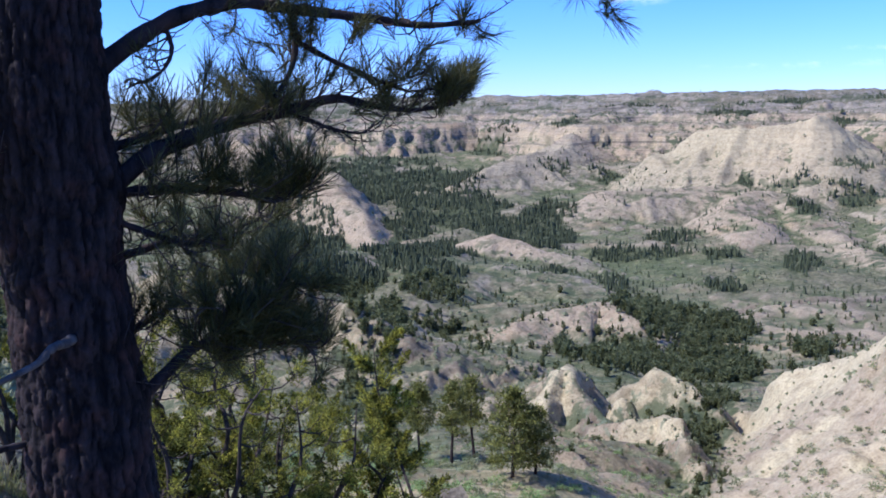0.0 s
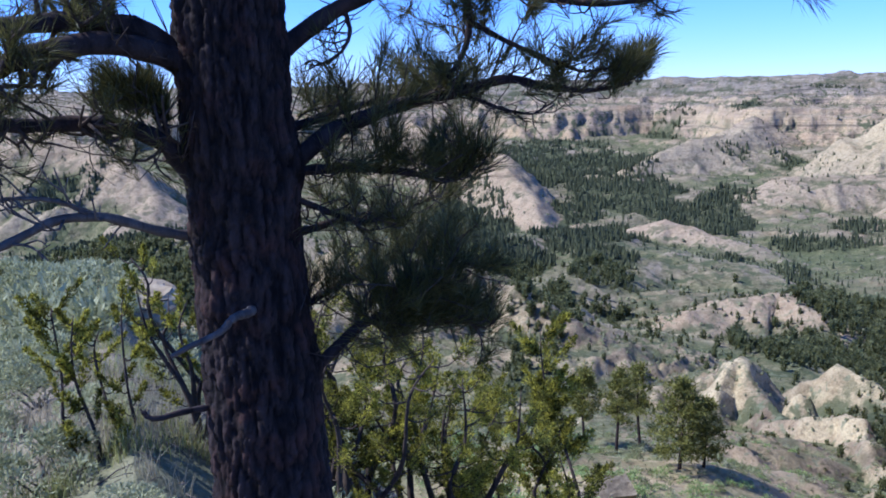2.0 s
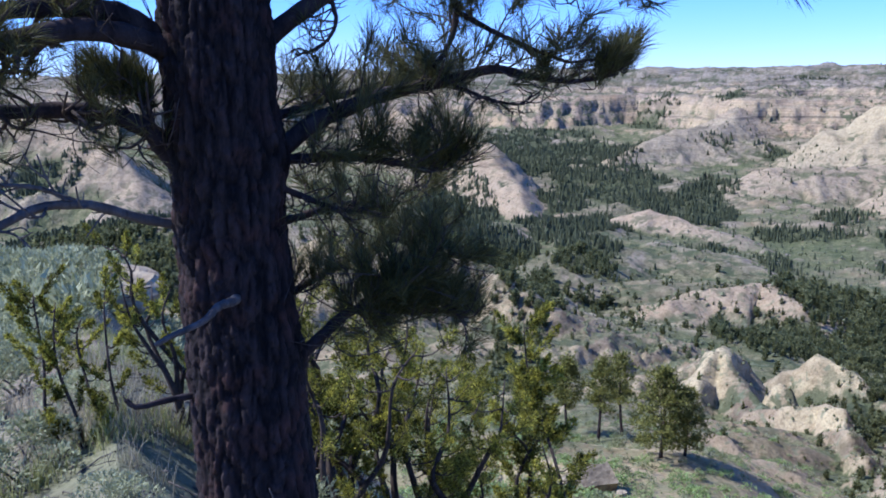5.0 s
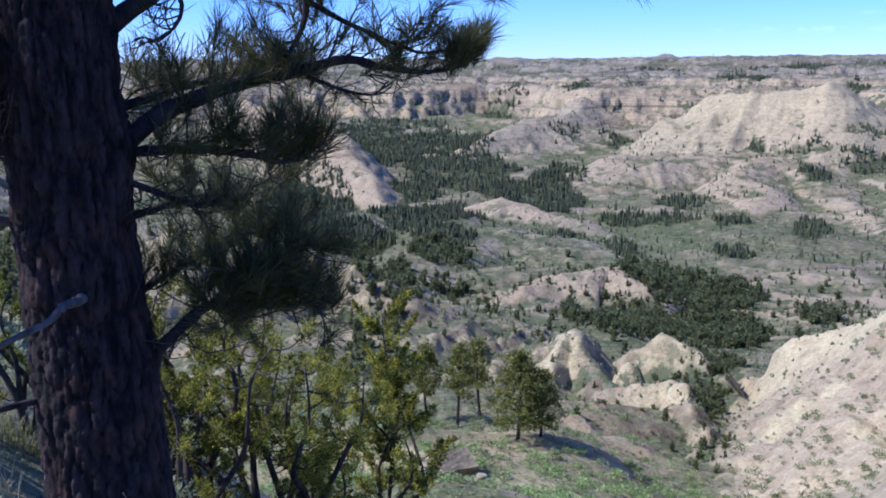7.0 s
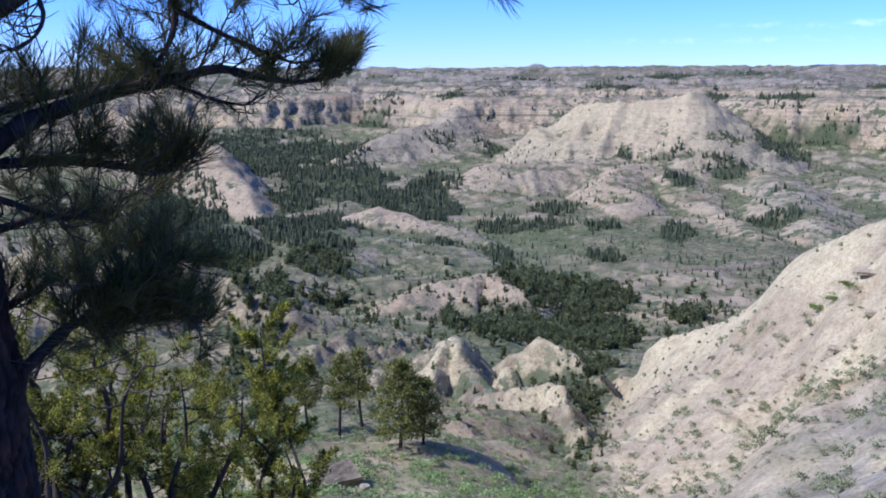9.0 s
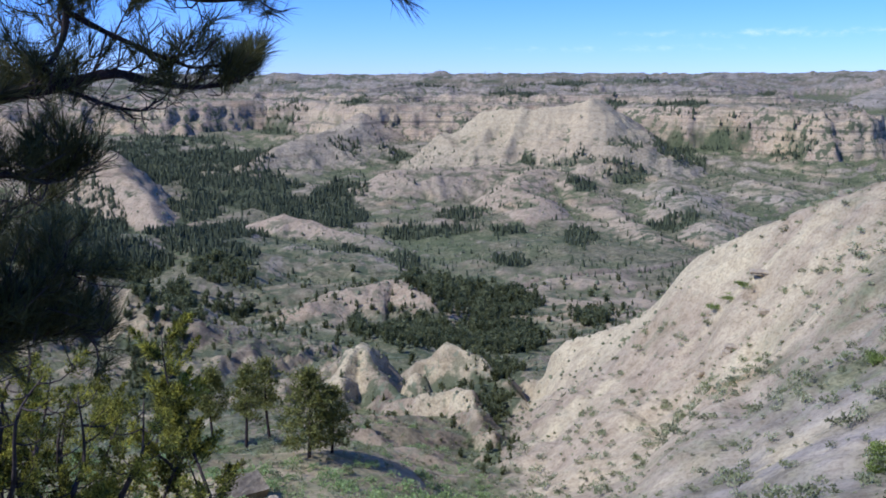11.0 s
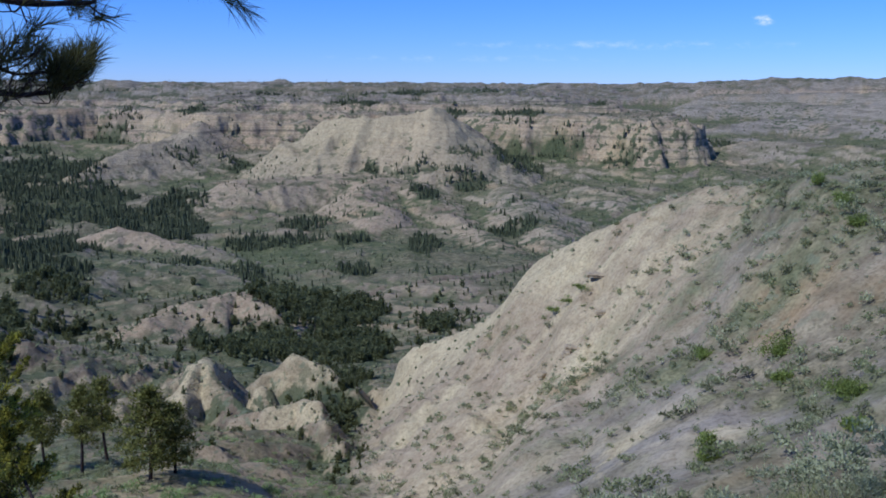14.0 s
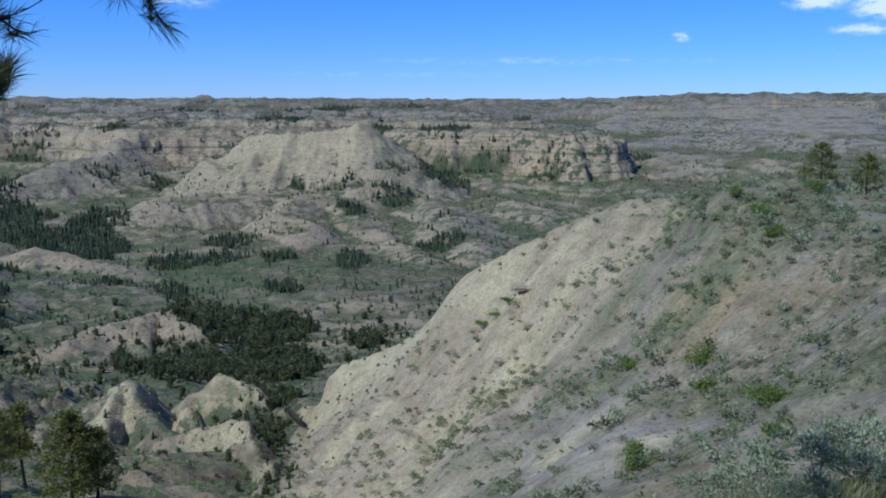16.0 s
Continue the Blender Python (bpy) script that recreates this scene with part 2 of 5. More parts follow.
# crest, steepness, roundness of the crest, depth and width of the rain-cut flutes
NEAR_RIDGES = [
    (PEAK_A, 1.2, 0.25, 0.9, 4.5), (PEAK_A_BACK, 1.2, 0.5, 1.8, 4), (PEAK_B, 1.05, 0.3, 1.1, 4.5), (PEAK_C, 1.3, 0.4, 1.8, 3.0), (PEAK_D, 1.6, 0.3, 0.8, 2.5),
    (ROCKS, 0.52, 2.0, 5.5, 9), (TERRACE, 0.34, 3.5, 1.6, 9), (TAN, 0.36, 2.5, 4.0, 10),
    (GREEN_A, 0.26, 7, 5, 22), (GREEN_B, 0.22, 8, 4, 20), (GREEN_C, 0.27, 9, 6, 26), (GREEN_D, 0.2, 7, 4, 18),
]
FAR_RIDGES = [
    (SCAR, 0.42, 3.0, 4.5, 8), (HILL_CREST, 0.36, 5, 18, 26), (RIB_A, 0.36, 5, 17, 22), (RIB_B, 0.36, 5, 14, 20), (RIB_C, 0.33, 5, 15, 22), (RIB_D, 0.33, 5, 15, 22), (RIB_E, 0.28, 6, 14, 24),
    (ROCK_SPUR, 0.50, 2.5, 12, 17), (PINK_SPUR, 0.8, 2.0, 10, 16), (PINK_WALL, 0.7, 2, 12, 18), (BUTTE, 0.66, 2.0, 13, 15),
    (BASIN_A, 0.25, 6, 14, 30), (BASIN_B, 0.30, 6, 20, 40), (BASIN_C, 0.32, 8, 26, 55), (BASIN_D, 0.32, 8, 30, 70),
]
# foot of the far cliffs: x, y
CLIFF_X = [-3000, -900, -500, -250, -116, -21, 37, 73, 116, 178, 284, 343, 376, 437, 480, 560, 700, 900, 1300, 2000, 4000]
CLIFF_Y = [900, 760, 720, 800, 880, 872, 905, 850, 740, 735, 700, 640, 598, 545, 600, 760, 1200, 1650, 1900, 1600, 1000]


def ridge(x, y, line, steep, soft, flute, size, seed):
    """Height of a crest with flanks that rain has cut into ribs and flutes."""
    d, z, s = along(x + 0.5 * size * waves(x, y, 3 * size, 2, seed), y + 0.5 * size * waves(x, y, 3 * size, 2, seed + 1), line)
    ribs = crests(s + 0.5 * size * waves(x, y, 2.2 * size, 2, seed + 2), 0.28 * d, size, 3, seed + 3, 0.55) - 0.62
    ribs = ribs + 0.35 * (crests(s + 0.2 * size * waves(x, y, size, 2, seed + 6), 0.2 * d, 0.36 * size, 2, seed + 7) - 0.62)
    run = np.maximum(d - flute * ribs * ramp(d, 0, 1.5 * size) + 0.12 * size * waves(x, y, size, 3, seed + 4), 0)
    top = z + 0.05 * size * steep * waves(x, y, 0.8 * size, 3, seed + 5)
    fall = steep * (np.sqrt(run * run + soft * soft) - soft)
    return top - fall + 0.3 * steep * np.maximum(run - 4.5 * size, 0)


def over(a, b, soft):
    """The higher of two surfaces, with a soft join."""
    return 0.5 * (a + b + np.sqrt((a - b) ** 2 + soft * soft))


def relief(x, y, fine=True):
    """Height of the ground at x, y (arrays, metres)."""
    r = np.hypot(x, y)
    calm = ramp(r, 25, 160)
    # bend the plan a little, so that no line runs ruler-straight
    wx = x + calm * 3.0 * waves(x, y, 38, 3, 1)
    wy = y + calm * 3.0 * waves(x, y, 38, 3, 3)
    h = np.interp(r, FLOOR_R, FLOOR_Z)
    close = r < 285
    if np.any(close):
        cx, cy, cr = wx[close], wy[close], r[close]
        total, weight = 0 * cx, 0 * cx
        for line in LINES:
            d, z, _ = along(cx, cy, line)
            d = d + 9.0 * (line in SOFT)
            w = np.exp(-d / (0.16 * cr + 2.5)) / (d + 0.12 + 0.0015 * cr) ** 1.35
            total, weight = total + w * z, weight + w
        keep = ramp(cr, 190, 280)
        h[close] = total / weight * (1 - keep) + h[close] * keep
    # gentle swells and draws of the open floor
    wide = ramp(r, 200, 330) * (1 - ramp(r, 1500, 2500))
    h = h + wide * (3.0 * waves(x, y, 90, 3, 27) + 4.0 * (crests(x + 14 * waves(x, y, 50, 2, 30), y + 10 * waves(x, y, 50, 2, 29), 70, 3, 31, 0.45) - 0.6) * (0.35 + 0.65 * ramp(np.abs(np.arctan2(x, y) - 0.42), 0.05, 0.12)))
    # the far plateau with its stepped cliffs
    foot = np.interp(x, CLIFF_X, CLIFF_Y)
    cut = crests(x + 40 * waves(x, y, 200, 2, 9), y, 170, 4, 7)
    d = y - foot + 60 * (cut - 0.6) + 30 * (crests(x, y, 58, 3, 12, 0.6) - 0.5) + 15 * (crests(x, y, 19, 3, 13, 0.6) - 0.5)
    far = ramp(r, 900, 1700)
    upper_d = d + 70 * waves(x, y, 240, 3, 16) + 120 * (crests(x, y, 120, 4, 15, 0.6) - 0.55)
    top = -21 + 6 * ramp(upper_d, 95, 108) + 5 * ramp(upper_d, 190, 205) + 6 * ramp(upper_d, 330, 350) + 5 * ramp(upper_d, 620, 650) + 1 * ramp(d, 800, 1500) + 24 * ramp(x - 0.62 * y, 0, 700) * ramp(r, 1300, 2400)
    broken = (13 + 12 * far) * (crests(x + 30 * waves(x, y, 120, 2, 17), y, 210, 5, 18) - 0.62) * ramp(d, 60, 260) * (1 - 0.5 * ramp(d, 1000, 1700))
    plateau = top + 1.5 * waves(x, y, 60, 3, 14) + broken + far * (15 + 16 * ramp(x, 500, 1200)) * (crests(x, y, 330, 4, 19, 0.6) - 0.55)
    e = d / (1.35 + 0.6 * waves(x, y, 70, 3, 20))  # sheer here, laid back there
    step = 0.32 * ramp(e, 0, 6) + 0.08 * ramp(e, 6, 13) + 0.34 * ramp(e, 13, 18) + 0.06 * ramp(e, 18, 27) + 0.15 * ramp(e, 27, 31) + 0.05 * ramp(e, 31, 60)
    apron = h + 6 * ramp(d, -95, 2) * ramp(r, 480, 620)
    wall = apron + (plateau - apron) * step
    h = np.where(d > 0, np.maximum(wall, np.minimum(apron, plateau)), apron)
    # the ridges, each over what lies under it
    for k, (line, steep, soft, flute, size) in enumerate(NEAR_RIDGES + FAR_RIDGES):
        lx, ly = [p[0] for p in line], [p[1] for p in line]
        m = 13 * size + 20
        near = (x > min(lx) - m) & (x < max(lx) + m) & (y > min(ly) - m) & (y < max(ly) + m)
        if np.any(near):
            h[near] = over(h[near], ridge(x[near], y[near], line, steep, soft, flute, size, 200 + 11 * k), 0.04 * size)
    if fine:
        mid = ramp(r, 80, 190)
        # rain-cut gullies on every slope
        h = h + calm * (1.2 + 1.5 * mid) * (1 - 0.35 * ramp(r, 230, 300) * (1 - ramp(r, 420, 560))) * (crests(x + 6 * waves(x, y, 22, 2, 33), y + 6 * waves(x, y, 22, 2, 32), 24, 4, 34) - 0.62)
        tall = ramp(r, 480, 600) * (1 - ramp(r, 1250, 1600))
        h = h + 3.0 * tall * (crests(x + 5 * waves(x, y, 20, 2, 53), y, 22, 4, 54, 0.6) - 0.62) * (0.25 + 0.75 * ramp(h, -50, -38))
        h = h + 1.1 * ramp(r, 200, 300) * (1 - ramp(r, 1200, 1600)) * (crests(x + 3 * waves(x, y, 14, 2, 55), y + 3 * waves(x, y, 14, 2, 56), 11, 3, 57, 0.55) - 0.6)
        h = h + 0.75 * ramp(r, 85, 120) * (1 - ramp(r, 280, 360)) * (1 - ramp(x - 0.25 * y, 0, 6) * (1 - ramp(r, 150, 175))) * (crests(x + 2 * waves(x, y, 8, 2, 101), y + 2 * waves(x, y, 8, 2, 102), 7, 3, 103, 0.6) - 0.6)
        h = h + 1.6 * ramp(r, 420, 520) * (1 - ramp(r, 1000, 1300)) * (crests(x + 4 * waves(x, y, 16, 2, 104), y, 13, 3, 105, 0.6) - 0.6)
        below = near_to(x, y, ((16, 98, 16, 22), (2, 100, 14, 12)))
        h = h + 2.6 * below * (crests(x + 3 * waves(x, y, 10, 2, 88), y, 12, 4, 89, 0.55) - 0.62)
        rough = np.exp(-(along(x, y, ROCKS)[0] / 24) ** 2) * ramp(r, 120, 150)
        h = h + 3.2 * rough * (crests(x, y, 9, 4, 35, 0.6) - 0.6)
        h = h - 1.5 * np.exp(-(along(x, y, WASH)[0] / 2.2) ** 2)
        # ledges of the harder beds
        h = h + calm * (0.35 + 0.5 * mid) * np.sin(2 * np.pi * (h + 1.5 * waves(x, y, 40, 2, 46)) / (2.6 + 3.4 * mid)) * ramp(waves(x, y, 25, 2, 47), -0.4, 0.4) * (1 - 0.6 * ramp(r, 190, 240))
        near = 1 - ramp(r, 100, 220)
        # rills down the clay face of the spur, and two hollows under its ledges
        d, _, s = along(x, y, FACE_B)
        face = np.exp(-(d / 16) ** 2) * ramp(y, 60, 95) * (1 - ramp(r, 135, 160)) * ramp(x - 0.25 * y, 0, 8)
        h = h + 1.3 * face * (crests(s + 2.5 * waves(x, y, 9, 2, 48), 0.25 * d, 6.5, 3, 49, 0.6) - 0.6)
        side = ramp(x - 0.25 * y, 0, 8) * (1 - ramp(r, 110, 135)) * ramp(r, 26, 45)
        h = h + 0.75 * side * (crests(0.22 * x + 2 * waves(x, y, 12, 2, 51), y + 3 * waves(x, y, 14, 2, 52), 5.5, 3, 50, 0.6) - 0.6)
        for line, lift, wide_ in ((CAP, 0.5, 6.0), (NOSE_RIB, 2.4, 6.0), (CAP_RIB, 2.2, 5.0), (LEDGE_RIB, 1.8, 5.0), (CLAY_RIB, 1.4, 6.0), (SAGE_RIB, 1.2, 6.0)):
            d, _, s = along(x + 1.5 * waves(x, y, 9, 3, 97), y + 1.5 * waves(x, y, 9, 3, 98), line)
            h = h + lift * np.exp(-(d / wide_) ** 4) * (0.8 + 0.5 * waves(x, y, 6, 3, 99))
        for px, py, size, deep_ in HOLLOWS:
            h = h - deep_ * np.exp(-((x - px) ** 2 + (y - py) ** 2) / size ** 2)
        h = h + (0.10 * waves(x, y, 3.1, 4, 40) + 0.45 * calm * waves(x, y, 9, 3, 41)) * (0.35 + 0.65 * ramp(r, 8, 40))
        h = h + near * (0.03 * waves(x, y, 0.7, 3, 43) + 0.25 * ramp(r, 20, 60) * (crests(x, y, 4, 3, 44) - 0.6))
    return h


# ---- materials ----
def nodes_of(name):
    m = bpy.data.materials.new(name)
    m.use_nodes = True
    return m, m.node_tree, m.node_tree.nodes["Principled BSDF"]


def put(tree, kind, **inputs):
    n = tree.nodes.new(kind)
    for k, v in inputs.items():
        n.inputs[k.replace("_", " ")].default_value = v
    return n


def colour_ramp(tree, source, stops, smooth=False):
    n = tree.nodes.new("ShaderNodeValToRGB")
    els = n.color_ramp.elements
    while len(els) < len(stops):
        els.new(0.5)
    for e, (at, c) in zip(els, stops):
        e.position, e.color = at, (*c, 1) if len(c) == 3 else c
    if smooth:
        n.color_ramp.interpolation = "EASE"
    tree.links.new(source, n.inputs["Fac"])
    return n.outputs["Color"]


def blend(tree, factor, a, b, mode="MIX"):
    n = tree.nodes.new("ShaderNodeMix")
    n.data_type, n.blend_type = "RGBA", mode
    for socket, v in ((n.inputs["Factor"], factor), (n.inputs[6], a), (n.inputs[7], b)):
        if isinstance(v, (int, float)):
            socket.default_value = v
        elif isinstance(v, tuple):
            socket.default_value = (*v, 1)
        else:
            tree.links.new(v, socket)
    return n.outputs[2]


def noise_of(tree, scale, detail=4, rough=0.55, coords=None, stretch=None):
    n = put(tree, "ShaderNodeTexNoise", Scale=scale, Detail=detail, Roughness=rough)
    if coords is None:
        coords = tree.nodes.new("ShaderNodeNewGeometry").outputs["Position"]
    if stretch:
        m = tree.nodes.new("ShaderNodeMapping")
        m.inputs["Scale"].default_value = stretch
        tree.links.new(coords, m.inputs["Vector"])
        coords = m.outputs["Vector"]
    tree.links.new(coords, n.inputs["Vector"])
    return n.outputs["Fac"]


def bumped(tree, shader, height, strength, distance):
    b = put(tree, "ShaderNodeBump", Strength=strength, Distance=distance)
    tree.links.new(height, b.inputs["Height"])
    tree.links.new(b.outputs["Normal"], shader.inputs["Normal"])


def attribute(tree, name):
    n = tree.nodes.new("ShaderNodeAttribute")
    n.attribute_name = name
    return n.outputs["Fac"]


def land_material():
    m, t, p = nodes_of("badland_ground")
    fine, small, mid, wide = noise_of(t, 3.1, 6, 0.65), noise_of(t, 0.55, 6, 0.65), noise_of(t, 0.09, 6, 0.6), noise_of(t, 0.012, 4)
    layers = noise_of(t, 0.2, 2, 0.5, stretch=(0.12, 0.12, 1.0))
    clay = colour_ramp(t, layers, [(0.3, (0.28, 0.21, 0.12)), (0.42, (0.50, 0.40, 0.225)), (0.5, (0.36, 0.285, 0.165)), (0.58, (0.54, 0.44, 0.25)), (0.72, (0.41, 0.33, 0.19))])
    grey = colour_ramp(t, small, [(0.3, (0.24, 0.19, 0.11)), (0.7, (0.44, 0.36, 0.215))])
    clay = blend(t, colour_ramp(t, mid, [(0.35, (0.1, 0.1, 0.1)), (0.65, (0.9, 0.9, 0.9))]), clay, grey)
    # blue-grey clay: haze painted into far ground, plain grey shale on the spur
    clay = blend(t, attribute(t, "shale_haze"), clay, colour_ramp(t, layers, [(0.35, (0.20, 0.178, 0.138)), (0.5, (0.36, 0.31, 0.238)), (0.65, (0.25, 0.22, 0.168))]))
    clay = blend(t, attribute(t, "rosy"), clay, colour_ramp(t, mid, [(0.3, (0.33, 0.23, 0.145)), (0.55, (0.52, 0.385, 0.24)), (0.7, (0.42, 0.31, 0.19))]))
    clay = blend(t, attribute(t, "rust"), clay, (0.45, 0.295, 0.11))
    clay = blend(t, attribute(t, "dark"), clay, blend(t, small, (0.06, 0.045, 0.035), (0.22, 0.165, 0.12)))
    clay = blend(t, attribute(t, "pale"), clay, blend(t, fine, (0.50, 0.405, 0.225), (0.68, 0.56, 0.32)))
    clay = blend(t, 0.75, clay, colour_ramp(t, fine, [(0.34, (0.6, 0.57, 0.54)), (0.52, (1.0, 1.0, 1.0)), (0.7, (1.12, 1.12, 1.12))]), "MULTIPLY")
    clay = blend(t, 0.7, clay, colour_ramp(t, small, [(0.3, (0.5, 0.47, 0.43)), (0.62, (1.0, 1.0, 1.0))]), "MULTIPLY")
    beds = noise_of(t, 0.16, 3, 0.6, stretch=(0.03, 0.03, 1.6))
    clay = blend(t, attribute(t, "beds"), clay, blend(t, 1.0, clay, colour_ramp(t, beds, [(0.36, (0.5, 0.5, 0.55)), (0.42, (1.05, 1.05, 1.05)), (0.5, (0.8, 0.78, 0.8)), (0.54, (1.15, 1.1, 1.06)), (0.64, (0.85, 0.84, 0.84))]), "MULTIPLY"))
    grass = colour_ramp(t, mid, [(0.3, (0.095, 0.115, 0.045)), (0.5, (0.172, 0.178, 0.08)), (0.72, (0.30, 0.26, 0.138))])
    grass = blend(t, attribute(t, "grey"), grass, colour_ramp(t, small, [(0.35, (0.165, 0.13, 0.08)), (0.65, (0.34, 0.275, 0.175))]))
    grass = blend(t, 0.8, grass, colour_ramp(t, small, [(0.35, (0.42, 0.45, 0.4)), (0.65, (1.1, 1.1, 1.05))]), "MULTIPLY")
    grass = blend(t, 0.7, grass, colour_ramp(t, fine, [(0.38, (0.4, 0.42, 0.4)), (0.55, (1, 1, 1))]), "MULTIPLY")
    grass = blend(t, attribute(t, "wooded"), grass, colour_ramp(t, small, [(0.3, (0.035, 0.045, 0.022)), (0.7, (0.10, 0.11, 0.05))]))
    litter = colour_ramp(t, noise_of(t, 14, 5, 0.7), [(0.32, (0.04, 0.032, 0.024)), (0.48, (0.15, 0.125, 0.09)), (0.7, (0.30, 0.255, 0.18))])
    clay = blend(t, attribute(t, "litter"), clay, litter)
    grass = blend(t, attribute(t, "litter"), grass, blend(t, 0.5, litter, (0.22, 0.23, 0.12)))
    sums = t.nodes.new("ShaderNodeMath")
    sums.operation = "MULTIPLY_ADD"
    t.links.new(small, sums.inputs[0])
    sums.inputs[1].default_value = 1.5
    t.links.new(attribute(t, "cover"), sums.inputs[2])
    half = t.nodes.new("ShaderNodeMath")
    half.operation = "MULTIPLY"
    half.inputs[1].default_value = 0.5
    t.links.new(sums.outputs[0], half.inputs[0])
    mask = colour_ramp(t, half.outputs[0], [(0.42, (0, 0, 0)), (0.74, (1, 1, 1))])
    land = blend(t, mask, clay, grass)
    # low brush, in specks of two sizes
    speck = colour_ramp(t, noise_of(t, 0.17, 5, 0.62), [(0.52, (0, 0, 0)), (0.57, (0.9, 0.9, 0.9))])
    dots = colour_ramp(t, noise_of(t, 0.62, 3, 0.55), [(0.58, (0, 0, 0)), (0.66, (0.7, 0.7, 0.7))])
    land = blend(t, blend(t, 1.0, speck, attribute(t, "brush"), "MULTIPLY"), land, blend(t, fine, (0.04, 0.052, 0.024), (0.11, 0.125, 0.06)))
    land = blend(t, blend(t, 1.0, dots, attribute(t, "dots"), "MULTIPLY"), land, blend(t, fine, (0.10, 0.115, 0.06), (0.24, 0.25, 0.15)))
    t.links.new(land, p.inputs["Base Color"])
    p.inputs["Roughness"].default_value = 0.95
    p.inputs["Specular IOR Level"].default_value = 0.1
    bumped(t, p, blend(t, 0.4, small, fine), 0.55, 0.4)
    # broken ground a few metres across, too small for the mesh far off
    wide_bump = put(t, "ShaderNodeBump", Strength=0.7, Distance=1.3)
    t.links.new(blend(t, attribute(t, "broken"), (0.5, 0.5, 0.5), noise_of(t, 0.26, 8, 0.7)), wide_bump.inputs["Height"])
    fine_bump = p.inputs["Normal"].links[0].from_node
    t.links.new(wide_bump.outputs["Normal"], fine_bump.inputs["Normal"])
    return m


LAND = land_material()


def stand_out(z, reach):
    """How far each place of a grid stands over the ground round it."""
    mean = z
    for axis in (0, 1):
        pad = np.concatenate([np.repeat(mean.take([0], axis), reach + 1, axis), mean, np.repeat(mean.take([-1], axis), reach, axis)], axis)
        total = np.cumsum(pad, axis)
        n = z.shape[axis]
        mean = (total.take(np.arange(2 * reach + 1, 2 * reach + 1 + n), axis) - total.take(np.arange(n), axis)) / (2 * reach + 1)
    return z - mean


# ---- the ground: one sheet, its mesh wider with distance, to the horizon ----
def build_ground():
    turn = np.radians(np.concatenate([np.arange(-180, -44, 2.0), np.arange(-44, 56, 0.14), np.arange(56, 180, 2.0)]))
    reach, gaps = 2.0, []
    while reach < 5200:
        gaps.append(0.014 if reach < 25 else 0.0075 if reach < 180 else 0.008 if reach < 480 else 0.0046 if reach < 1050 else 0.018)
        reach *= math.exp(gaps[-1])
    steps = 2.0 * np.exp(np.concatenate([[0], np.cumsum(gaps)]))
    a, r = np.meshgrid(turn, steps)
    x, y = r * np.sin(a), r * np.cos(a)
    z = relief(x, y)
    rows, cols = x.shape
    verts = np.stack([x, y, z], -1).reshape(-1, 3)
    middle = np.array([[0, 0, float(relief(np.zeros(1), np.zeros(1))[0])]])
    verts = np.vstack([verts, middle])
    i, j = np.meshgrid(np.arange(rows - 1), np.arange(cols), indexing="ij")
    k = (j + 1) % cols
    quads = np.stack([i * cols + j, i * cols + k, (i + 1) * cols + k, (i + 1) * cols + j], -1).reshape(-1, 4)
    me = bpy.data.meshes.new("ground")
    cap = [(rows * cols, b, (b + 1) % cols)[::-1] for b in range(cols)]
    nq, nc = len(quads), len(cap)
    me.vertices.add(len(verts))
    me.vertices.foreach_set("co", verts.astype(np.float32).ravel())
    me.loops.add(nq * 4 + nc * 3)
    me.loops.foreach_set("vertex_index", np.concatenate([quads.ravel(), np.array(cap).ravel()]).astype(np.int32))
    me.polygons.add(nq + nc)
    me.polygons.foreach_set("loop_start", np.concatenate([np.arange(nq) * 4, nq * 4 + np.arange(nc) * 3]).astype(np.int32))
    me.polygons.foreach_set("use_smooth", np.ones(nq + nc, dtype=bool))
    me.update(calc_edges=True)
    me.validate()
    x, y, z = verts.T
    dzr = np.gradient(z[:-1].reshape(rows, cols), axis=0) / np.gradient(r, axis=0)
    dza = np.gradient(z[:-1].reshape(rows, cols), axis=1) / np.maximum(r * np.gradient(a, axis=1), 1e-3)
    tilt = np.append(np.hypot(dzr, dza).ravel(), 0)
    rise = np.append(stand_out(z[:-1].reshape(rows, cols), 7).ravel() / (0.0022 * r.ravel() + 0.25), 0)
    for name, values in ground_kinds(x, y, z, tilt, rise).items():
        at = me.attributes.new(name, "FLOAT", "POINT")
        at.data.foreach_set("value", np.clip(values, 0, 1).astype(np.float32))
    me.materials.append(LAND)
    ob = new("ground", me)
    return tagged(ob, "eroded tan clay badlands with patches of green grass", "ground", kind="structure")


# wooded patches of the plan: x, y, half-width, half-depth, turn, density
FAR_WOODS = [(-62, 717, 34, 150, 4, 1), (-15, 692, 46, 99, 1, 1), (5, 583, 35, 57, 0, 1), (17, 542, 24, 35, -1, 0.9), (43, 488, 25, 61, -5, 0.85), (63, 561, 14, 34, -6, 0.8), (-72, 512, 20, 14, 8, 0.8), (-20, 508, 16, 36, 2, 0.9), (-6, 427, 20, 44, 0, 0.8), (50, 914, 22, 36, -3, 1), (84, 696, 14, 13, -6, 0.7), (120, 698, 13, 18, -9, 1), (74, 545, 5, 12, -7, 0.7), (-36, 847, 32, 18, 2, 0.9)]
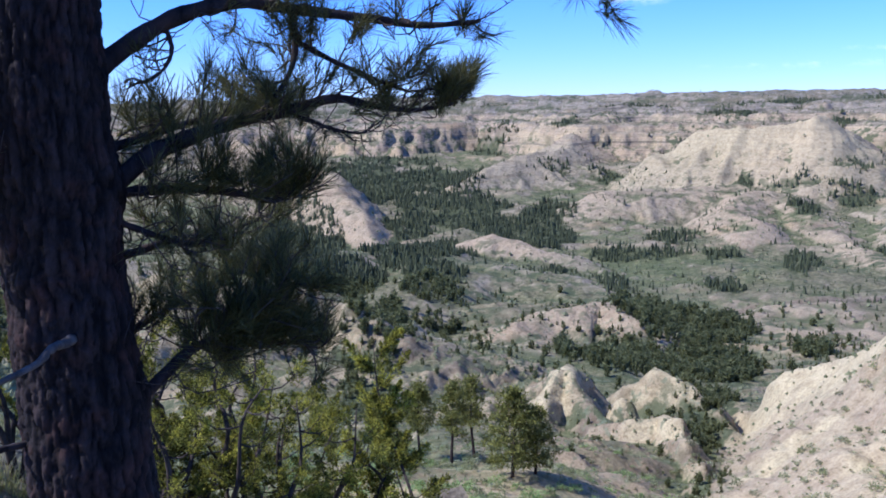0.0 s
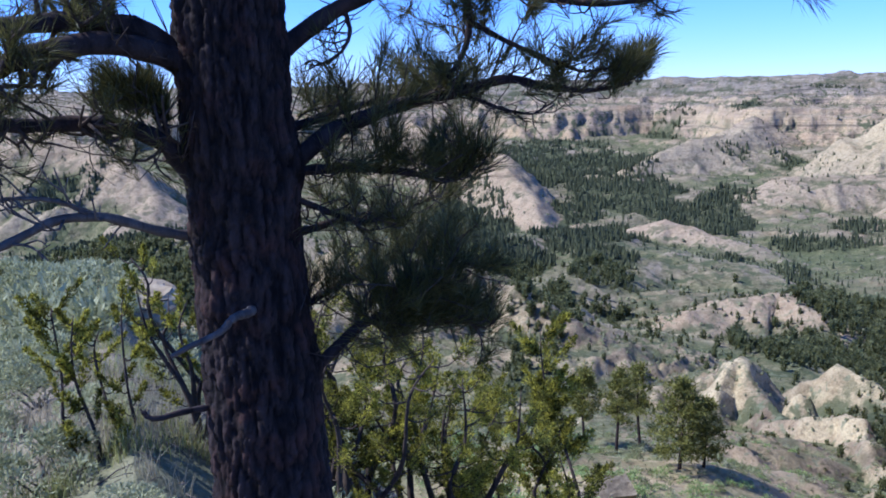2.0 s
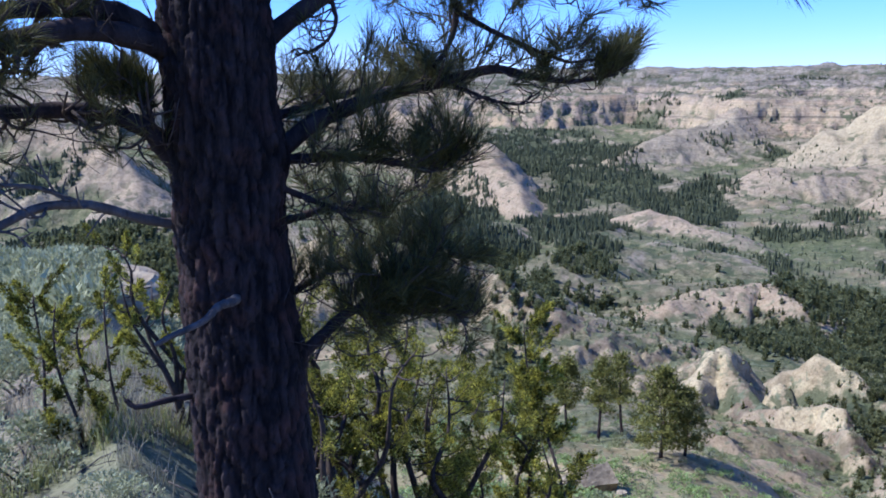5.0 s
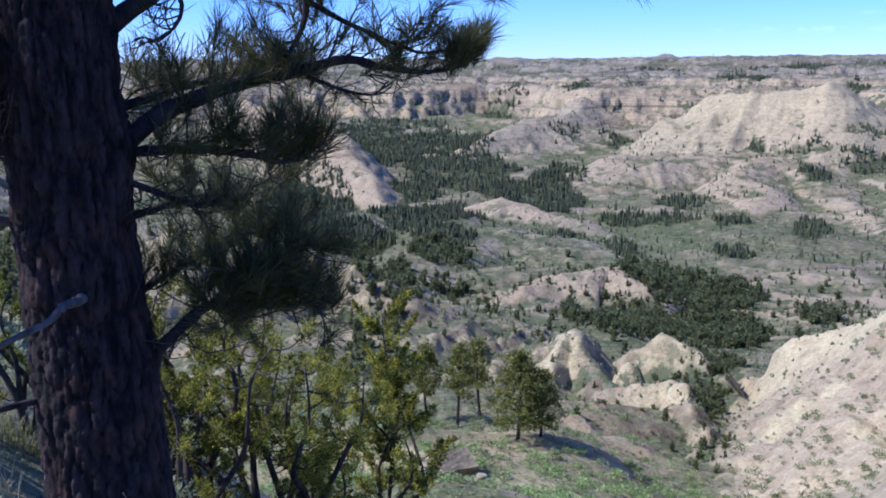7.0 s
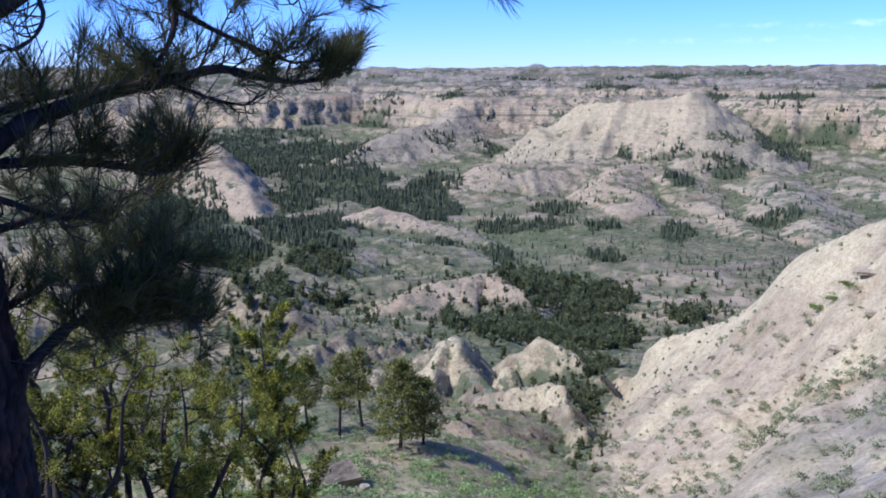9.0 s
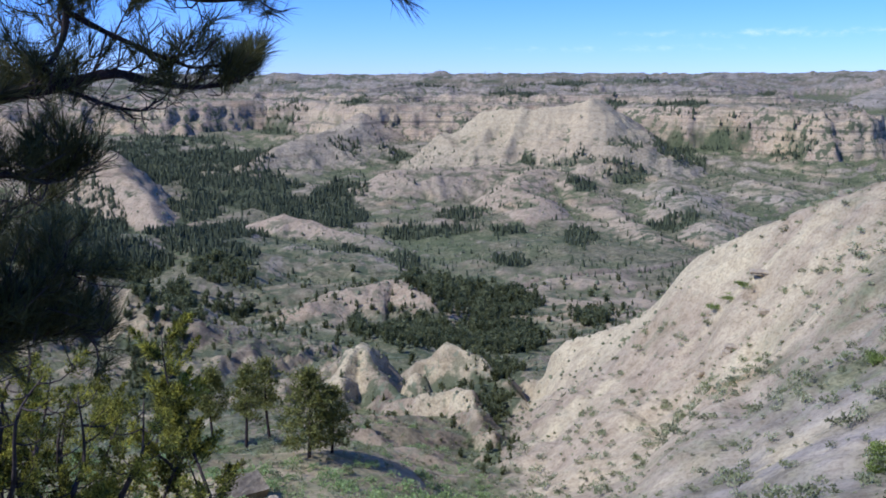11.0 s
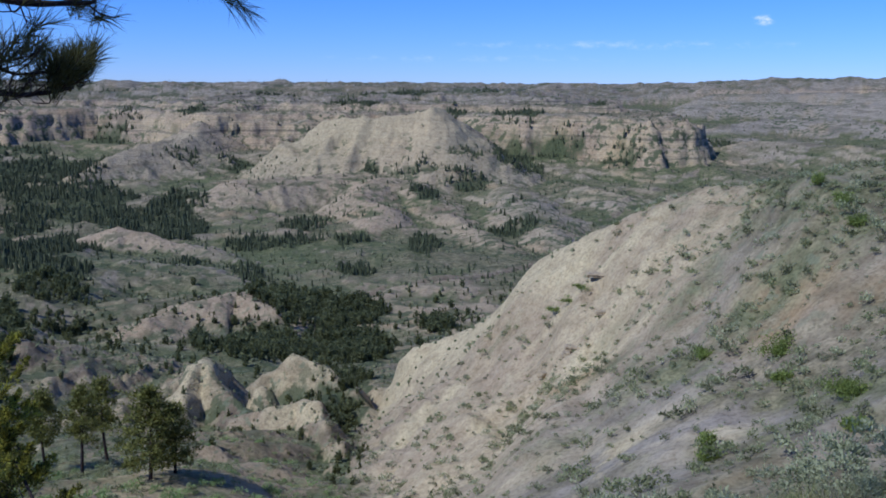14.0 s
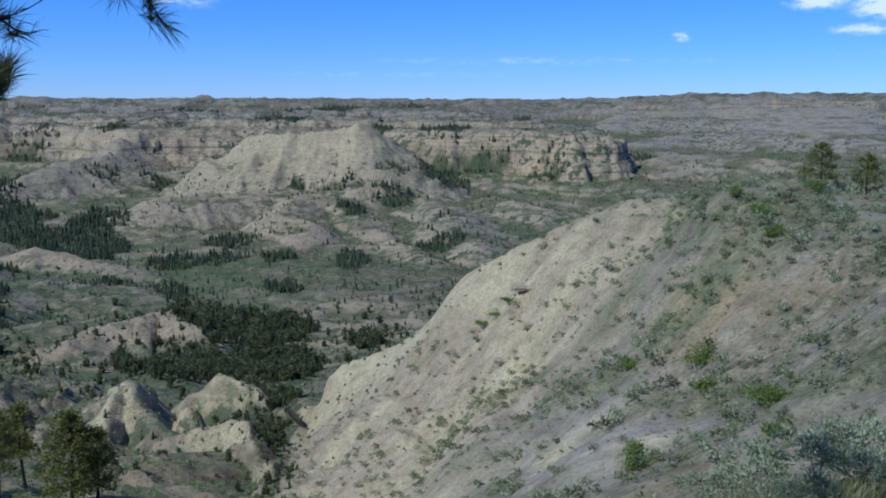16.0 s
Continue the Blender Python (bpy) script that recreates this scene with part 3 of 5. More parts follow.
SLOPE_WOODS = [(109, 456, 14, 22, -13, 0.5), (88, 425, 25, 14, -11, 0.6), (123, 414, 10, 10, -16, 0.5), (199, 519, 9, 23, -20, 0.9), (239, 546, 17, 13, -23, 0.7), (151, 393, 9, 32, -21, 0.5), (200, 404, 13, 21, -26, 0.6), (225, 449, 11, 26, -26, 0.4), (107, 352, 8, 12, -16, 0.6), (49, 392, 7, 13, -7, 0.5), (64, 354, 8, 22, -10, 0.5), (66, 322, 11, 7, -11, 0.6), (29, 225, 2, 17, -7, 0.9), (98, 245, 5, 13, -21, 0.9)]
CLIFF_WOODS = [(188, 589, 5, 10, -17, 0.9), (209, 567, 18, 5, -20, 0.6), (248, 574, 13, 11, -23, 0.9), (304, 619, 21, 62, -26, 1), (359, 646, 17, 11, -29, 1), (357, 712, 21, 45, -26, 1), (322, 766, 10, 25, -22, 0.8), (387, 600, 17, 15, -32, 0.9), (559, 706, 20, 65, -38, 0.9), (534, 869, 16, 94, -31, 0.8), (856, 1166, 17, 9, -36, 0.8)]
PLATEAU_WOODS = [(267, 883, 25, 70, -16, 0.8), (350, 1086, 14, 84, -17, 1), (397, 1082, 31, 123, -20, 0.8), (111, 853, 15, 28, -7, 0.7), (74, 1335, 35, 152, -3, 0.6), (550, 1193, 22, 86, -24, 0.6), (858, 1574, 35, 152, -28, 0.6), (214, 1028, 39, 73, -11, 0.5)]
GULLY_WOODS = [(71, 281, 22, 31, -14, 1), (43, 222, 11, 27, -10, 0.85), (64, 223, 11, 31, -16, 1), (48, 172, 7, 26, -15, 1), (42, 145, 4, 14, -15, 1), (38, 132, 2, 8, -16, 1)]
LEFT_WOODS = [(-43, 333, 22, 20, 7, 0.9), (-3, 344, 13, 27, 0, 0.8), (-14, 239, 7, 52, 3, 0.9), (-1, 276, 9, 5, 0, 0.5), (-170, 283, 55, 60, 31, 0.8), (-338, 440, 16, 35, 37, 0.7), (-277, 448, 28, 16, 31, 0.5), (-67, 382, 19, 78, 9, 0.7), (-145, 516, 22, 55, 15, 0.5), (-28, 333, 9, 26, 4, 0.8)]
SIDE_WOODS = [(-39, 475, 17, 46, 4, 0.9), (-30, 340, 11, 19, 5, 0.9), (-19, 405, 16, 54, 2, 0.8), (-17, 195, 6, 50, 5, 0.7), (-5, 313, 13, 18, 1, 0.7), (-58, 463, 22, 61, 7, 0.8), (-75, 515, 34, 48, 8, 0.7)]
WOOD_PATCHES = SIDE_WOODS + FAR_WOODS + SLOPE_WOODS + CLIFF_WOODS + PLATEAU_WOODS + GULLY_WOODS + LEFT_WOODS


def wood_patch(x, y):
    dens, ragged, gaps = 0 * x, 0.5 * waves(x, y, 16, 3, 73), 0.6 + 0.4 * ramp(waves(x, y, 18, 3, 74), -0.3, 0.2)
    for px, py, a, b, turn, k in WOOD_PATCHES:
        c, s = math.cos(radians(turn)), math.sin(radians(turn))
        u, v = (x - px) * c + (y - py) * s, -(x - px) * s + (y - py) * c
        q = (u / a) ** 2 + (v / b) ** 2 + ragged
        dens = np.maximum(dens, k * (1 - ramp(q, 0.5, 1.4)) * gaps)
    return dens


def beside(x, y, line, reach):
    """1 on a crest line, fading to 0 at some reaches from it."""
    return np.exp(-(along(x, y, line)[0] / reach) ** 2)


def ground_kinds(x, y, z, tilt, rise):
    """How far the ground at each place is grassed, rust-coloured, rosy, dark rock or pale clay."""
    r = np.hypot(x, y)
    foot = np.interp(x, CLIFF_X, CLIFF_Y)
    cliffs = ramp(y - foot, -45, 0)
    patch = waves(x, y, 55, 5, 61, 0.6)
    cover = 0.90 - 1.15 * ramp(tilt - 0.06 * (1 - ramp(r, 190, 280)), 0.18, 0.50) + 0.8 * patch + 0.6 * waves(x, y, 14, 4, 62, 0.65)
    cover = cover + 0.25 * ramp(y - foot, 40, 200) * (1 - ramp(tilt, 0.10, 0.3)) - 0.3 * ramp(y - foot, 40, 200) * ramp(tilt, 0.15, 0.35)
    cover = cover - 0.45 * ramp(r, 850, 1000) * ramp(tilt, 0.08, 0.24) + 0.15 * ramp(r, 850, 1000)
    # grass keeps to the draws, rain strips the crests
    open_ = ramp(r, 85, 130)
    cover = cover - open_ * 0.5 * np.clip(rise, -1, 1.4)
    # bare clay ridges
    rosy = np.maximum.reduce([0.55 * beside(x, y, PINK_SPUR, 38), 0.5 * beside(x, y, PINK_WALL, 26), 0.8 * beside(x, y, SCAR[1:5], 13), 0.7 * beside(x, y, TAN, 16), 0.5 * near_to(x, y, ((16, 98, 16, 22), (24, 124, 10, 14), (112, 278, 42, 62))), 0.75 * beside(x, y, RIB_A, 30), 0.5 * beside(x, y, RIB_B, 26), 0.5 * beside(x, y, HILL_CREST, 30), 0.45 * beside(x, y, RIB_C, 22)])
    butte = beside(x, y, BUTTE[:5], 58)
    bare = np.maximum.reduce([butte, 0.9 * beside(x, y, PINK_SPUR, 36), 0.8 * beside(x, y, PINK_WALL, 24), beside(x, y, SCAR[1:5], 10), 0.6 * beside(x, y, TAN, 13), 0.8 * beside(x, y, ROCK_SPUR, 30)])
    cover = cover - 1.0 * bare * ramp(patch + 0.7 * tilt, -0.2, 0.3) - 0.35 * rosy * ramp(waves(x, y, 24, 4, 70, 0.6), -0.2, 0.3)
    cover = cover + 0.9 * beside(x, y, PINK_WALL[:2], 80) * (1 - beside(x, y, PINK_WALL[1:], 16)) - 0.4 * near_to(x, y, ((16, 98, 16, 22), (112, 278, 42, 62))) + 0.35 * near_to(x, y, ((-25, 330, 60, 110),))
    # the spur across the gully: bare clay at its nose, sage and grass towards its root
    spur = ramp(x - 0.27 * y, 2, 6) * (1 - ramp(r, 150, 190)) * ramp(r, 14, 24)
    tan = spur * ramp(y - 0.55 * x + 9 * waves(x, y, 16, 3, 110), 32, 60)
    smooth = near_to(x, y, ((57, 72, 7, 8), (51, 74, 4, 7), (63, 92, 6, 9)))
    sagey = near_to(x, y, ((62, 62, 14, 16), (70, 76, 9, 14), (56, 47, 10, 8), (44, 46, 5, 8), (44, 35, 10, 9), (49, 79, 4, 5), (45, 62, 4, 5)))
    white = near_to(x, y, ((36, 49, 4.5, 9),))
    on_spur = 0.06 + 0.18 * (1 - tan) + 0.75 * waves(x, y, 5, 4, 67, 0.65) + 0.55 * sagey - 0.25 * tan - 0.15 * smooth - 0.5 * white
    cover = cover + spur * (on_spur - cover)
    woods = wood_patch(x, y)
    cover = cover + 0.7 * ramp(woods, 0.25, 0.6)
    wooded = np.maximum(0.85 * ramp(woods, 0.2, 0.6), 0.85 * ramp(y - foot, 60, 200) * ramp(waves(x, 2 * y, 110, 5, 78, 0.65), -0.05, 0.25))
    close = 1 - ramp(r, 14, 26)
    cover = cover + close * (0.36 + 0.8 * waves(x, y, 1.7, 4, 69, 0.6) - cover)
    rust = 0.25 * ramp(waves(x, y, 30, 3, 63), 0.25, 0.6)
    rocky = beside(x, y, ROCKS, 24) * ramp(r, 120, 150)
    dark = 0.6 * rocky * ramp(waves(x, y, 11, 4, 64, 0.6), -0.1, 0.35)
    dark = np.maximum(dark, 0.7 * near_to(x, y, ((29, 119, 10, 14), (20, 136, 8, 7))) * ramp(waves(x, y, 7, 4, 108, 0.6), -0.3, 0.25))
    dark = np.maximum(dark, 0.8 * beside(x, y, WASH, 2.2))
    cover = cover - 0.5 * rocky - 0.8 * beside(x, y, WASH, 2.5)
    pale = 0 * x
    for line, reach in ((PEAK_A, 3.6), (PEAK_D, 1.8), (PEAK_B[1:3], 2.6), (PEAK_C[:3], 1.2), (TERRACE[1:4], 4)):
        pale = pale + 0.9 * beside(x, y, line, reach)
    cover = cover - 0.6 * pale
    for px, py, size in ((60, 122, 10), (52, 140, 5)):
        pale = pale + np.exp(-(((x - px) ** 2 + (y - py) ** 2) / size ** 2))
    pale = pale + 0.4 * tan * ramp(waves(x, y, 8, 4, 68, 0.6), -0.5, 0.15) + 0.5 * spur * (0.4 + 0.6 * tan) * ramp(waves(0.35 * x, y, 4, 4, 65, 0.6), 0.0, 0.4)
    pale = pale + 1.2 * white * ramp(waves(0.35 * x, y, 3, 4, 79, 0.6), -0.4, 0.3)
    cap = near_to(x, y, ((61.5, 113, 4, 7), (60.5, 105, 3.5, 6)))
    pale, cover = pale + 0.9 * cap, cover - 0.9 * cap
    bench = near_to(x, y, ((0, 62, 16, 9), (8, 78, 8, 14)))
    pale = pale + 0.5 * bench
    cover = cover + bench * (0.15 + 0.6 * waves(x, y, 5, 4, 75, 0.6) - cover)
    pale = pale + 0.45 * ramp(waves(x, y, 26, 4, 77, 0.6), -0.35, 0.3) * ramp(tilt, 0.5, 0.9) * cliffs * (1 - ramp(y - foot, 120, 260))
    pale = pale + 0.5 * butte + near_to(x, y, ((40.8, 86.5, 1.3, 3.2),))
    ochre = near_to(x, y, ((1.5, 83.5, 4, 3), (-4, 96, 4, 3), (51.8, 55, 5, 7), (52.7, 49, 5, 5), (46.5, 79.5, 3, 3))) * (0.6 + 0.4 * waves(x, y, 3, 3, 76))
    rust = np.maximum(rust * (1 - spur), 0.9 * ochre)
    pale = pale * (1 - 0.9 * ramp(ochre, 0.1, 0.6))
    cover = cover - 0.35 * ochre
    grey = ramp(waves(x, y, 90, 4, 66), -0.3, 0.4) * (0.4 + 0.6 * ramp(y - foot, -50, 200)) + 0.6 * ramp(y - foot, 0, 200)
    grey = grey * (0.4 + 0.6 * ramp(y - foot, -20, 120)) + 0.55 * ramp(r, 80, 120) * ramp(waves(x, y, 40, 4, 80, 0.6), -0.35, 0.3)
    grey = grey + spur * (0.25 + 0.6 * ramp(waves(x, y, 9, 4, 109, 0.6), -0.4, 0.3) - grey)
    # grows with distance, as haze would cool and grey the clay
    shale_haze = 0.6 * ramp(r, 190, 420) * (1 - butte) * (1 - 0.8 * rosy) * (0.6 + 0.4 * ramp(waves(x, y, 160, 3, 60), -0.3, 0.3)) * (1 - 0.6 * ramp(waves(x, y, 45, 3, 59), 0.1, 0.5))
    shale_haze = np.maximum(shale_haze, 0.85 * ramp(r, 750, 950))
    brush = ramp(r, 90, 140) * (1 - spur) * (0.25 + 0.75 * ramp(waves(x, y, 60, 4, 58, 0.6), -0.25, 0.25)) * (1 - 0.85 * butte) * (1 - 0.6 * bare)
    shale_haze = shale_haze + 0.9 * spur * (1 - 0.8 * tan) * ramp(waves(x, y, 12, 4, 106, 0.6), -0.5, 0.2)
    brush = np.maximum(brush, 0.9 * open_ * (1 - spur) * ramp(-rise, 0.35, 1.1) * ramp(waves(x, y, 30, 3, 107), -0.4, 0.2))
    dots = ramp(r, 60, 85) * (1 - ramp(r, 230, 330)) * (1 - 0.75 * tan)
    beds = np.maximum(cliffs * ramp(tilt, 0.25, 0.6), 0.35 * bare * ramp(tilt, 0.3, 0.5)) * ramp(r, 380, 480)
    return {"broken": ramp(r, 70, 130), "brush": brush, "dots": dots, "litter": 0.8 * close, "shale_haze": shale_haze, "wooded": wooded, "grey": grey, "cover": cover, "rust": rust, "dark": dark, "pale": np.clip(pale, 0, 0.9), "rosy": np.maximum.reduce([0.75 * rosy * (1 - spur), 0.4 * tan, 0.4 * cliffs * ramp(tilt, 0.2, 0.5) * (1 - ramp(y - foot, 100, 250))]), "beds": beds}


build_ground()


# ---- woods and brush ----
def leaf_material(name, dark, light, trans=0.25, rough=0.7, clump=0.15, low=0.6):
    m, t, p = nodes_of(name)
    geo = t.nodes.new("ShaderNodeNewGeometry")
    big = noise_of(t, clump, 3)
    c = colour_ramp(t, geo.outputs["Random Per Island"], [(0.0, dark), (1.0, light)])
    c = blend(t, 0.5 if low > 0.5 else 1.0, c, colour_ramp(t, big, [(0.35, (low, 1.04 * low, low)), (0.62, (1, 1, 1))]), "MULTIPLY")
    t.links.new(c, p.inputs["Base Color"])
    p.inputs["Roughness"].default_value = rough
    p.inputs["Specular IOR Level"].default_value = 0.25
    soft = put(t, "ShaderNodeBsdfTranslucent")
    t.links.new(c, soft.inputs["Color"])
    mix = put(t, "ShaderNodeMixShader", Fac=trans)
    t.links.new(p.outputs[0], mix.inputs[1])
    t.links.new(soft.outputs[0], mix.inputs[2])
    t.links.new(mix.outputs[0], t.nodes["Material Output"].inputs["Surface"])
    return m


SAGE = leaf_material("sagebrush_leaves", (0.25, 0.27, 0.13), (0.55, 0.545, 0.31), 0.3, 0.8, 1.2, 0.55)
# far needles lightened: some lift of haze is put into their colour
WOODS = leaf_material("conifer_needles_far", (0.06, 0.072, 0.034), (0.16, 0.172, 0.08), 0.35)
OLIVE = leaf_material("conifer_needles_olive", (0.095, 0.11, 0.042), (0.28, 0.28, 0.115), 0.5)
BRUSH = leaf_material("grey_green_brush", (0.11, 0.122, 0.055), (0.28, 0.28, 0.14))
SCRUB = leaf_material("olive_scrub", (0.22, 0.245, 0.10), (0.44, 0.45, 0.22), 0.45)


def tuft_cloud(rng, facets, shape, size):
    """Triangles strewn through a crown 1 high: shape gives the crown's half-width at each height."""
    z = rng.uniform(0.02, 1.0, facets)
    turn, out = rng.uniform(0, 2 * np.pi, facets), np.sqrt(rng.uniform(0.15, 1, facets))
    w = np.interp(z, np.linspace(0, 1, len(shape)), shape) * out
    c = np.stack([w * np.cos(turn), w * np.sin(turn), z], -1)
    tri = rng.normal(0, 1, (facets, 3, 3))
    tri /= np.linalg.norm(tri, axis=2, keepdims=True)
    tri *= (size * rng.uniform(0.7, 1.3, facets))[:, None, None]
    tri[:, :, 2] *= 0.75
    return c[:, None, :] + tri


def conifer_cloud(rng, facets, shape):
    """A conifer 1 high: sprays of foliage that point out and a little up from the stem, thicker low down."""
    z = 0.06 + 0.94 * rng.uniform(0, 1, facets) ** 1.25
    turn = rng.uniform(0, 2 * np.pi, facets)
    reach = np.interp(z, np.linspace(0, 1, len(shape)), shape) * rng.uniform(0.45, 1.1, facets)
    d = np.stack([np.cos(turn), np.sin(turn), rng.uniform(-0.1, 0.9, facets)], -1)
    stem = np.stack([0 * z, 0 * z, z], -1) + 0.25 * reach[:, None] * d
    side = np.cross(d, rng.normal(0, 1, (facets, 3)))
    side *= (0.05 + 0.22 * reach / np.linalg.norm(side, axis=1))[:, None] * 0.8
    tip = stem + d * (0.85 * reach[:, None] + 0.03)
    return np.stack([stem + side, stem - side, tip], 1)


def lump_cloud(rng, lumps, shape, size, flat=1.0, facets=0):
    """A crown 1 high, of a few overlapping dented lumps with some loose sprays."""
    bm = bmesh.new()
    bmesh.ops.create_cone(bm, cap_ends=True, cap_tris=True, segments=5, radius1=0.95, radius2=0.25, depth=1.7)
    bmesh.ops.triangulate(bm, faces=bm.faces[:])
    bmesh.ops.delete(bm, geom=[f for f in bm.faces if f.calc_center_median().z < -0.8], context="FACES_ONLY")
    ball = np.array([[tuple(v.co) for v in f.verts] for f in bm.faces])
    bm.free()
    corners = np.unique(ball.reshape(-1, 3).round(4), axis=0)
    out = []
    for k in range(lumps):
        z = (k + 0.5) / lumps if lumps > 1 else 0.5
        w = float(np.interp(z, np.linspace(0, 1, len(shape)), shape))
        a = rng.uniform(0, 6.28)
        c = np.array((0.45 * w * math.cos(a), 0.45 * w * math.sin(a), z)) if lumps > 1 else np.array((0, 0, 0.45))
        dent = dict(zip(map(tuple, corners), rng.uniform(0.62, 1.25, len(corners))))
        b = np.array([[q * dent[tuple(np.round(q, 4))] for q in tri] for tri in ball])
        s = max(w, 0.1) * size
        out.append(b * (s, s, s * flat) + c)
    if facets:
        out.append(tuft_cloud(rng, facets, shape, 0.07))
    return np.concatenate(out)


def leaf_mound(rng, leaves, lobes=5, leaf=0.17):
    """A soft shrub 1 high and 2 across: small leaves over a few uneven lobes."""
    mid = np.concatenate([rng.uniform(-0.38, 0.38, (lobes, 2)), rng.uniform(0.15, 0.5, (lobes, 1))], 1)
    size = rng.uniform(0.32, 0.55, (lobes, 1))
    k = rng.integers(0, lobes, leaves)
    d = rng.normal(0, 1, (leaves, 3))
    d /= np.linalg.norm(d, axis=1, keepdims=True)
    d[:, 2] = np.abs(d[:, 2])
    c = mid[k] + size[k] * d * rng.uniform(0.55, 1.05, (leaves, 1))
    way = d + 0.8 * rng.normal(0, 1, (leaves, 3)) + (0, 0, 0.5)
    way /= np.linalg.norm(way, axis=1, keepdims=True)
    side = np.cross(way, rng.normal(0, 1, (leaves, 3)))
    side /= np.linalg.norm(side, axis=1, keepdims=True)
    q = leaf * rng.uniform(0.6, 1.4, (leaves, 1))
    return np.stack([c - 0.35 * q * side, c + 0.35 * q * side, c + q * way], 1)


def mesh_of_triangles(name, tris, material):
    """One mesh from an array of triangles (n, 3, 3)."""
    n = len(tris)
    me = bpy.data.meshes.new(name)
    me.vertices.add(n * 3)
    me.vertices.foreach_set("co", tris.astype(np.float32).ravel())
    me.loops.add(n * 3)
    me.loops.foreach_set("vertex_index", np.arange(n * 3, dtype=np.int32))
    me.polygons.add(n)
    me.polygons.foreach_set("loop_start", np.arange(n, dtype=np.int32) * 3)
    me.update(calc_edges=True)
    me.materials.append(material)
    return me


def strew(name, places, heights, widths, kinds, material, rng, label, category):
    """Many plants of one kind as one sheet of stuff."""
    out = []
    pick = rng.integers(0, len(kinds), len(places))
    turn = rng.uniform(0, 2 * np.pi, len(places))
    for k, kind in enumerate(kinds):
        i = np.where(pick == k)[0]
        if not len(i):
            continue
        c, s = np.cos(turn[i])[:, None, None], np.sin(turn[i])[:, None, None]
        t = kind[None]
        x, y = t[..., 0] * c - t[..., 1] * s, t[..., 0] * s + t[..., 1] * c
        w, h = widths[i][:, None, None], heights[i][:, None, None]
        p = places[i]
        out.append(np.stack([x * w + p[:, 0, None, None], y * w + p[:, 1, None, None], t[..., 2] * h + p[:, 2, None, None]], -1).reshape(-1, 3, 3))
    ob = new(name, mesh_of_triangles(name, np.concatenate(out), material))
    return tagged(ob, label, category, kind="stuff")


def wood_density(x, y):
    """Scattered trees outside the woods: most of them in draws and on faces turned from the sun."""
    r, mid = np.hypot(x, y), relief(x, y, False)
    right, left = relief(x + 12, y, False), relief(x - 12, y, False)
    hollow = (right + left + relief(x, y + 14, False) + relief(x, y - 14, False)) / 4 - mid
    dens = 0.5 * ramp(hollow, 0.25, 2.0) + 0.25 * ramp(left - right, 3, 10) + 0.2
    dens = dens * (0.3 + 1.7 * ramp(waves(x, y, 26, 4, 71, 0.65), -0.05, 0.3))
    return dens * (1 - 0.5 * ramp(r, 850, 1000))


def plant_woods():
    rng = np.random.default_rng(5)
    n = 460000
    a = np.radians(rng.uniform(-44, 56, n))
    r = 100 * np.exp(rng.uniform(0, 1, n) * math.log(17.0))
    x, y = r * np.sin(a), r * np.cos(a)
    # the sowing thins out with distance, so that each patch of ground has its due
    patch = wood_patch(x, y)
    sown = (patch > 0.3) | (rng.uniform(0, 1, n) < 0.2)
    x, y, r, patch = x[sown], y[sown], r[sown], patch[sown]
    area, dens = (r / 420) ** 2, np.where(r < 330, 1.8, 2.8) * patch
    wild = patch <= 0.3
    dens[wild] = 4.0 * wood_density(x[wild], y[wild])
    keep = rng.uniform(0, 1, len(x)) < dens * area * 0.7 * np.where(r > 700, 0.8, 1.0)
    spur = np.minimum(along(x, y, SPUR)[0], np.minimum(along(x, y, FACE_A)[0], along(x, y, FACE_B)[0]))
    keep &= ((spur > 30) | (x - 0.27 * y < 5)) & (along(x, y, BUTTE)[0] > 38) & (along(x, y, PINK_SPUR)[0] > 13) & (along(x, y, PINK_WALL[1:])[0] > 14) & (along(x, y, SCAR[1:5])[0] > 12)
    x, y, r, thick = x[keep], y[keep], r[keep], patch[keep] > 0.3
    z = relief(x, y)
    places = np.stack([x, y, z - 0.15], -1)
    cone, round_ = [0.22, 0.26, 0.22, 0.15, 0.08, 0.01], [0.34, 0.46, 0.5, 0.42, 0.25]
    near, out = r < 330, []
    for mask, facets, tag in ((near, 84, "woods"), (~near, 5, "far_woods")):
        kinds = [conifer_cloud(rng, facets, cone if k % 3 else round_) if tag == "woods" else lump_cloud(rng, 1, cone if k % 3 else round_, 0.8, 1.6, facets) for k in range(8)]
        u = rng.uniform(0, 1, mask.sum())
        h = np.where(thick[mask], (1.2 + 2.7 * u ** 1.3) * (1 + 0.2 * ramp(r[mask], 350, 700)), 0.6 + 2.4 * u ** 2.4) * (0.6 + 0.4 * ramp(r[mask], 150, 230))
        strew(tag, places[mask], h, h * rng.uniform(0.6, 0.95, mask.sum()), kinds, OLIVE if tag == "woods" else WOODS, rng, "dark green junipers and pines scattered over the valley", "trees")


plant_woods()


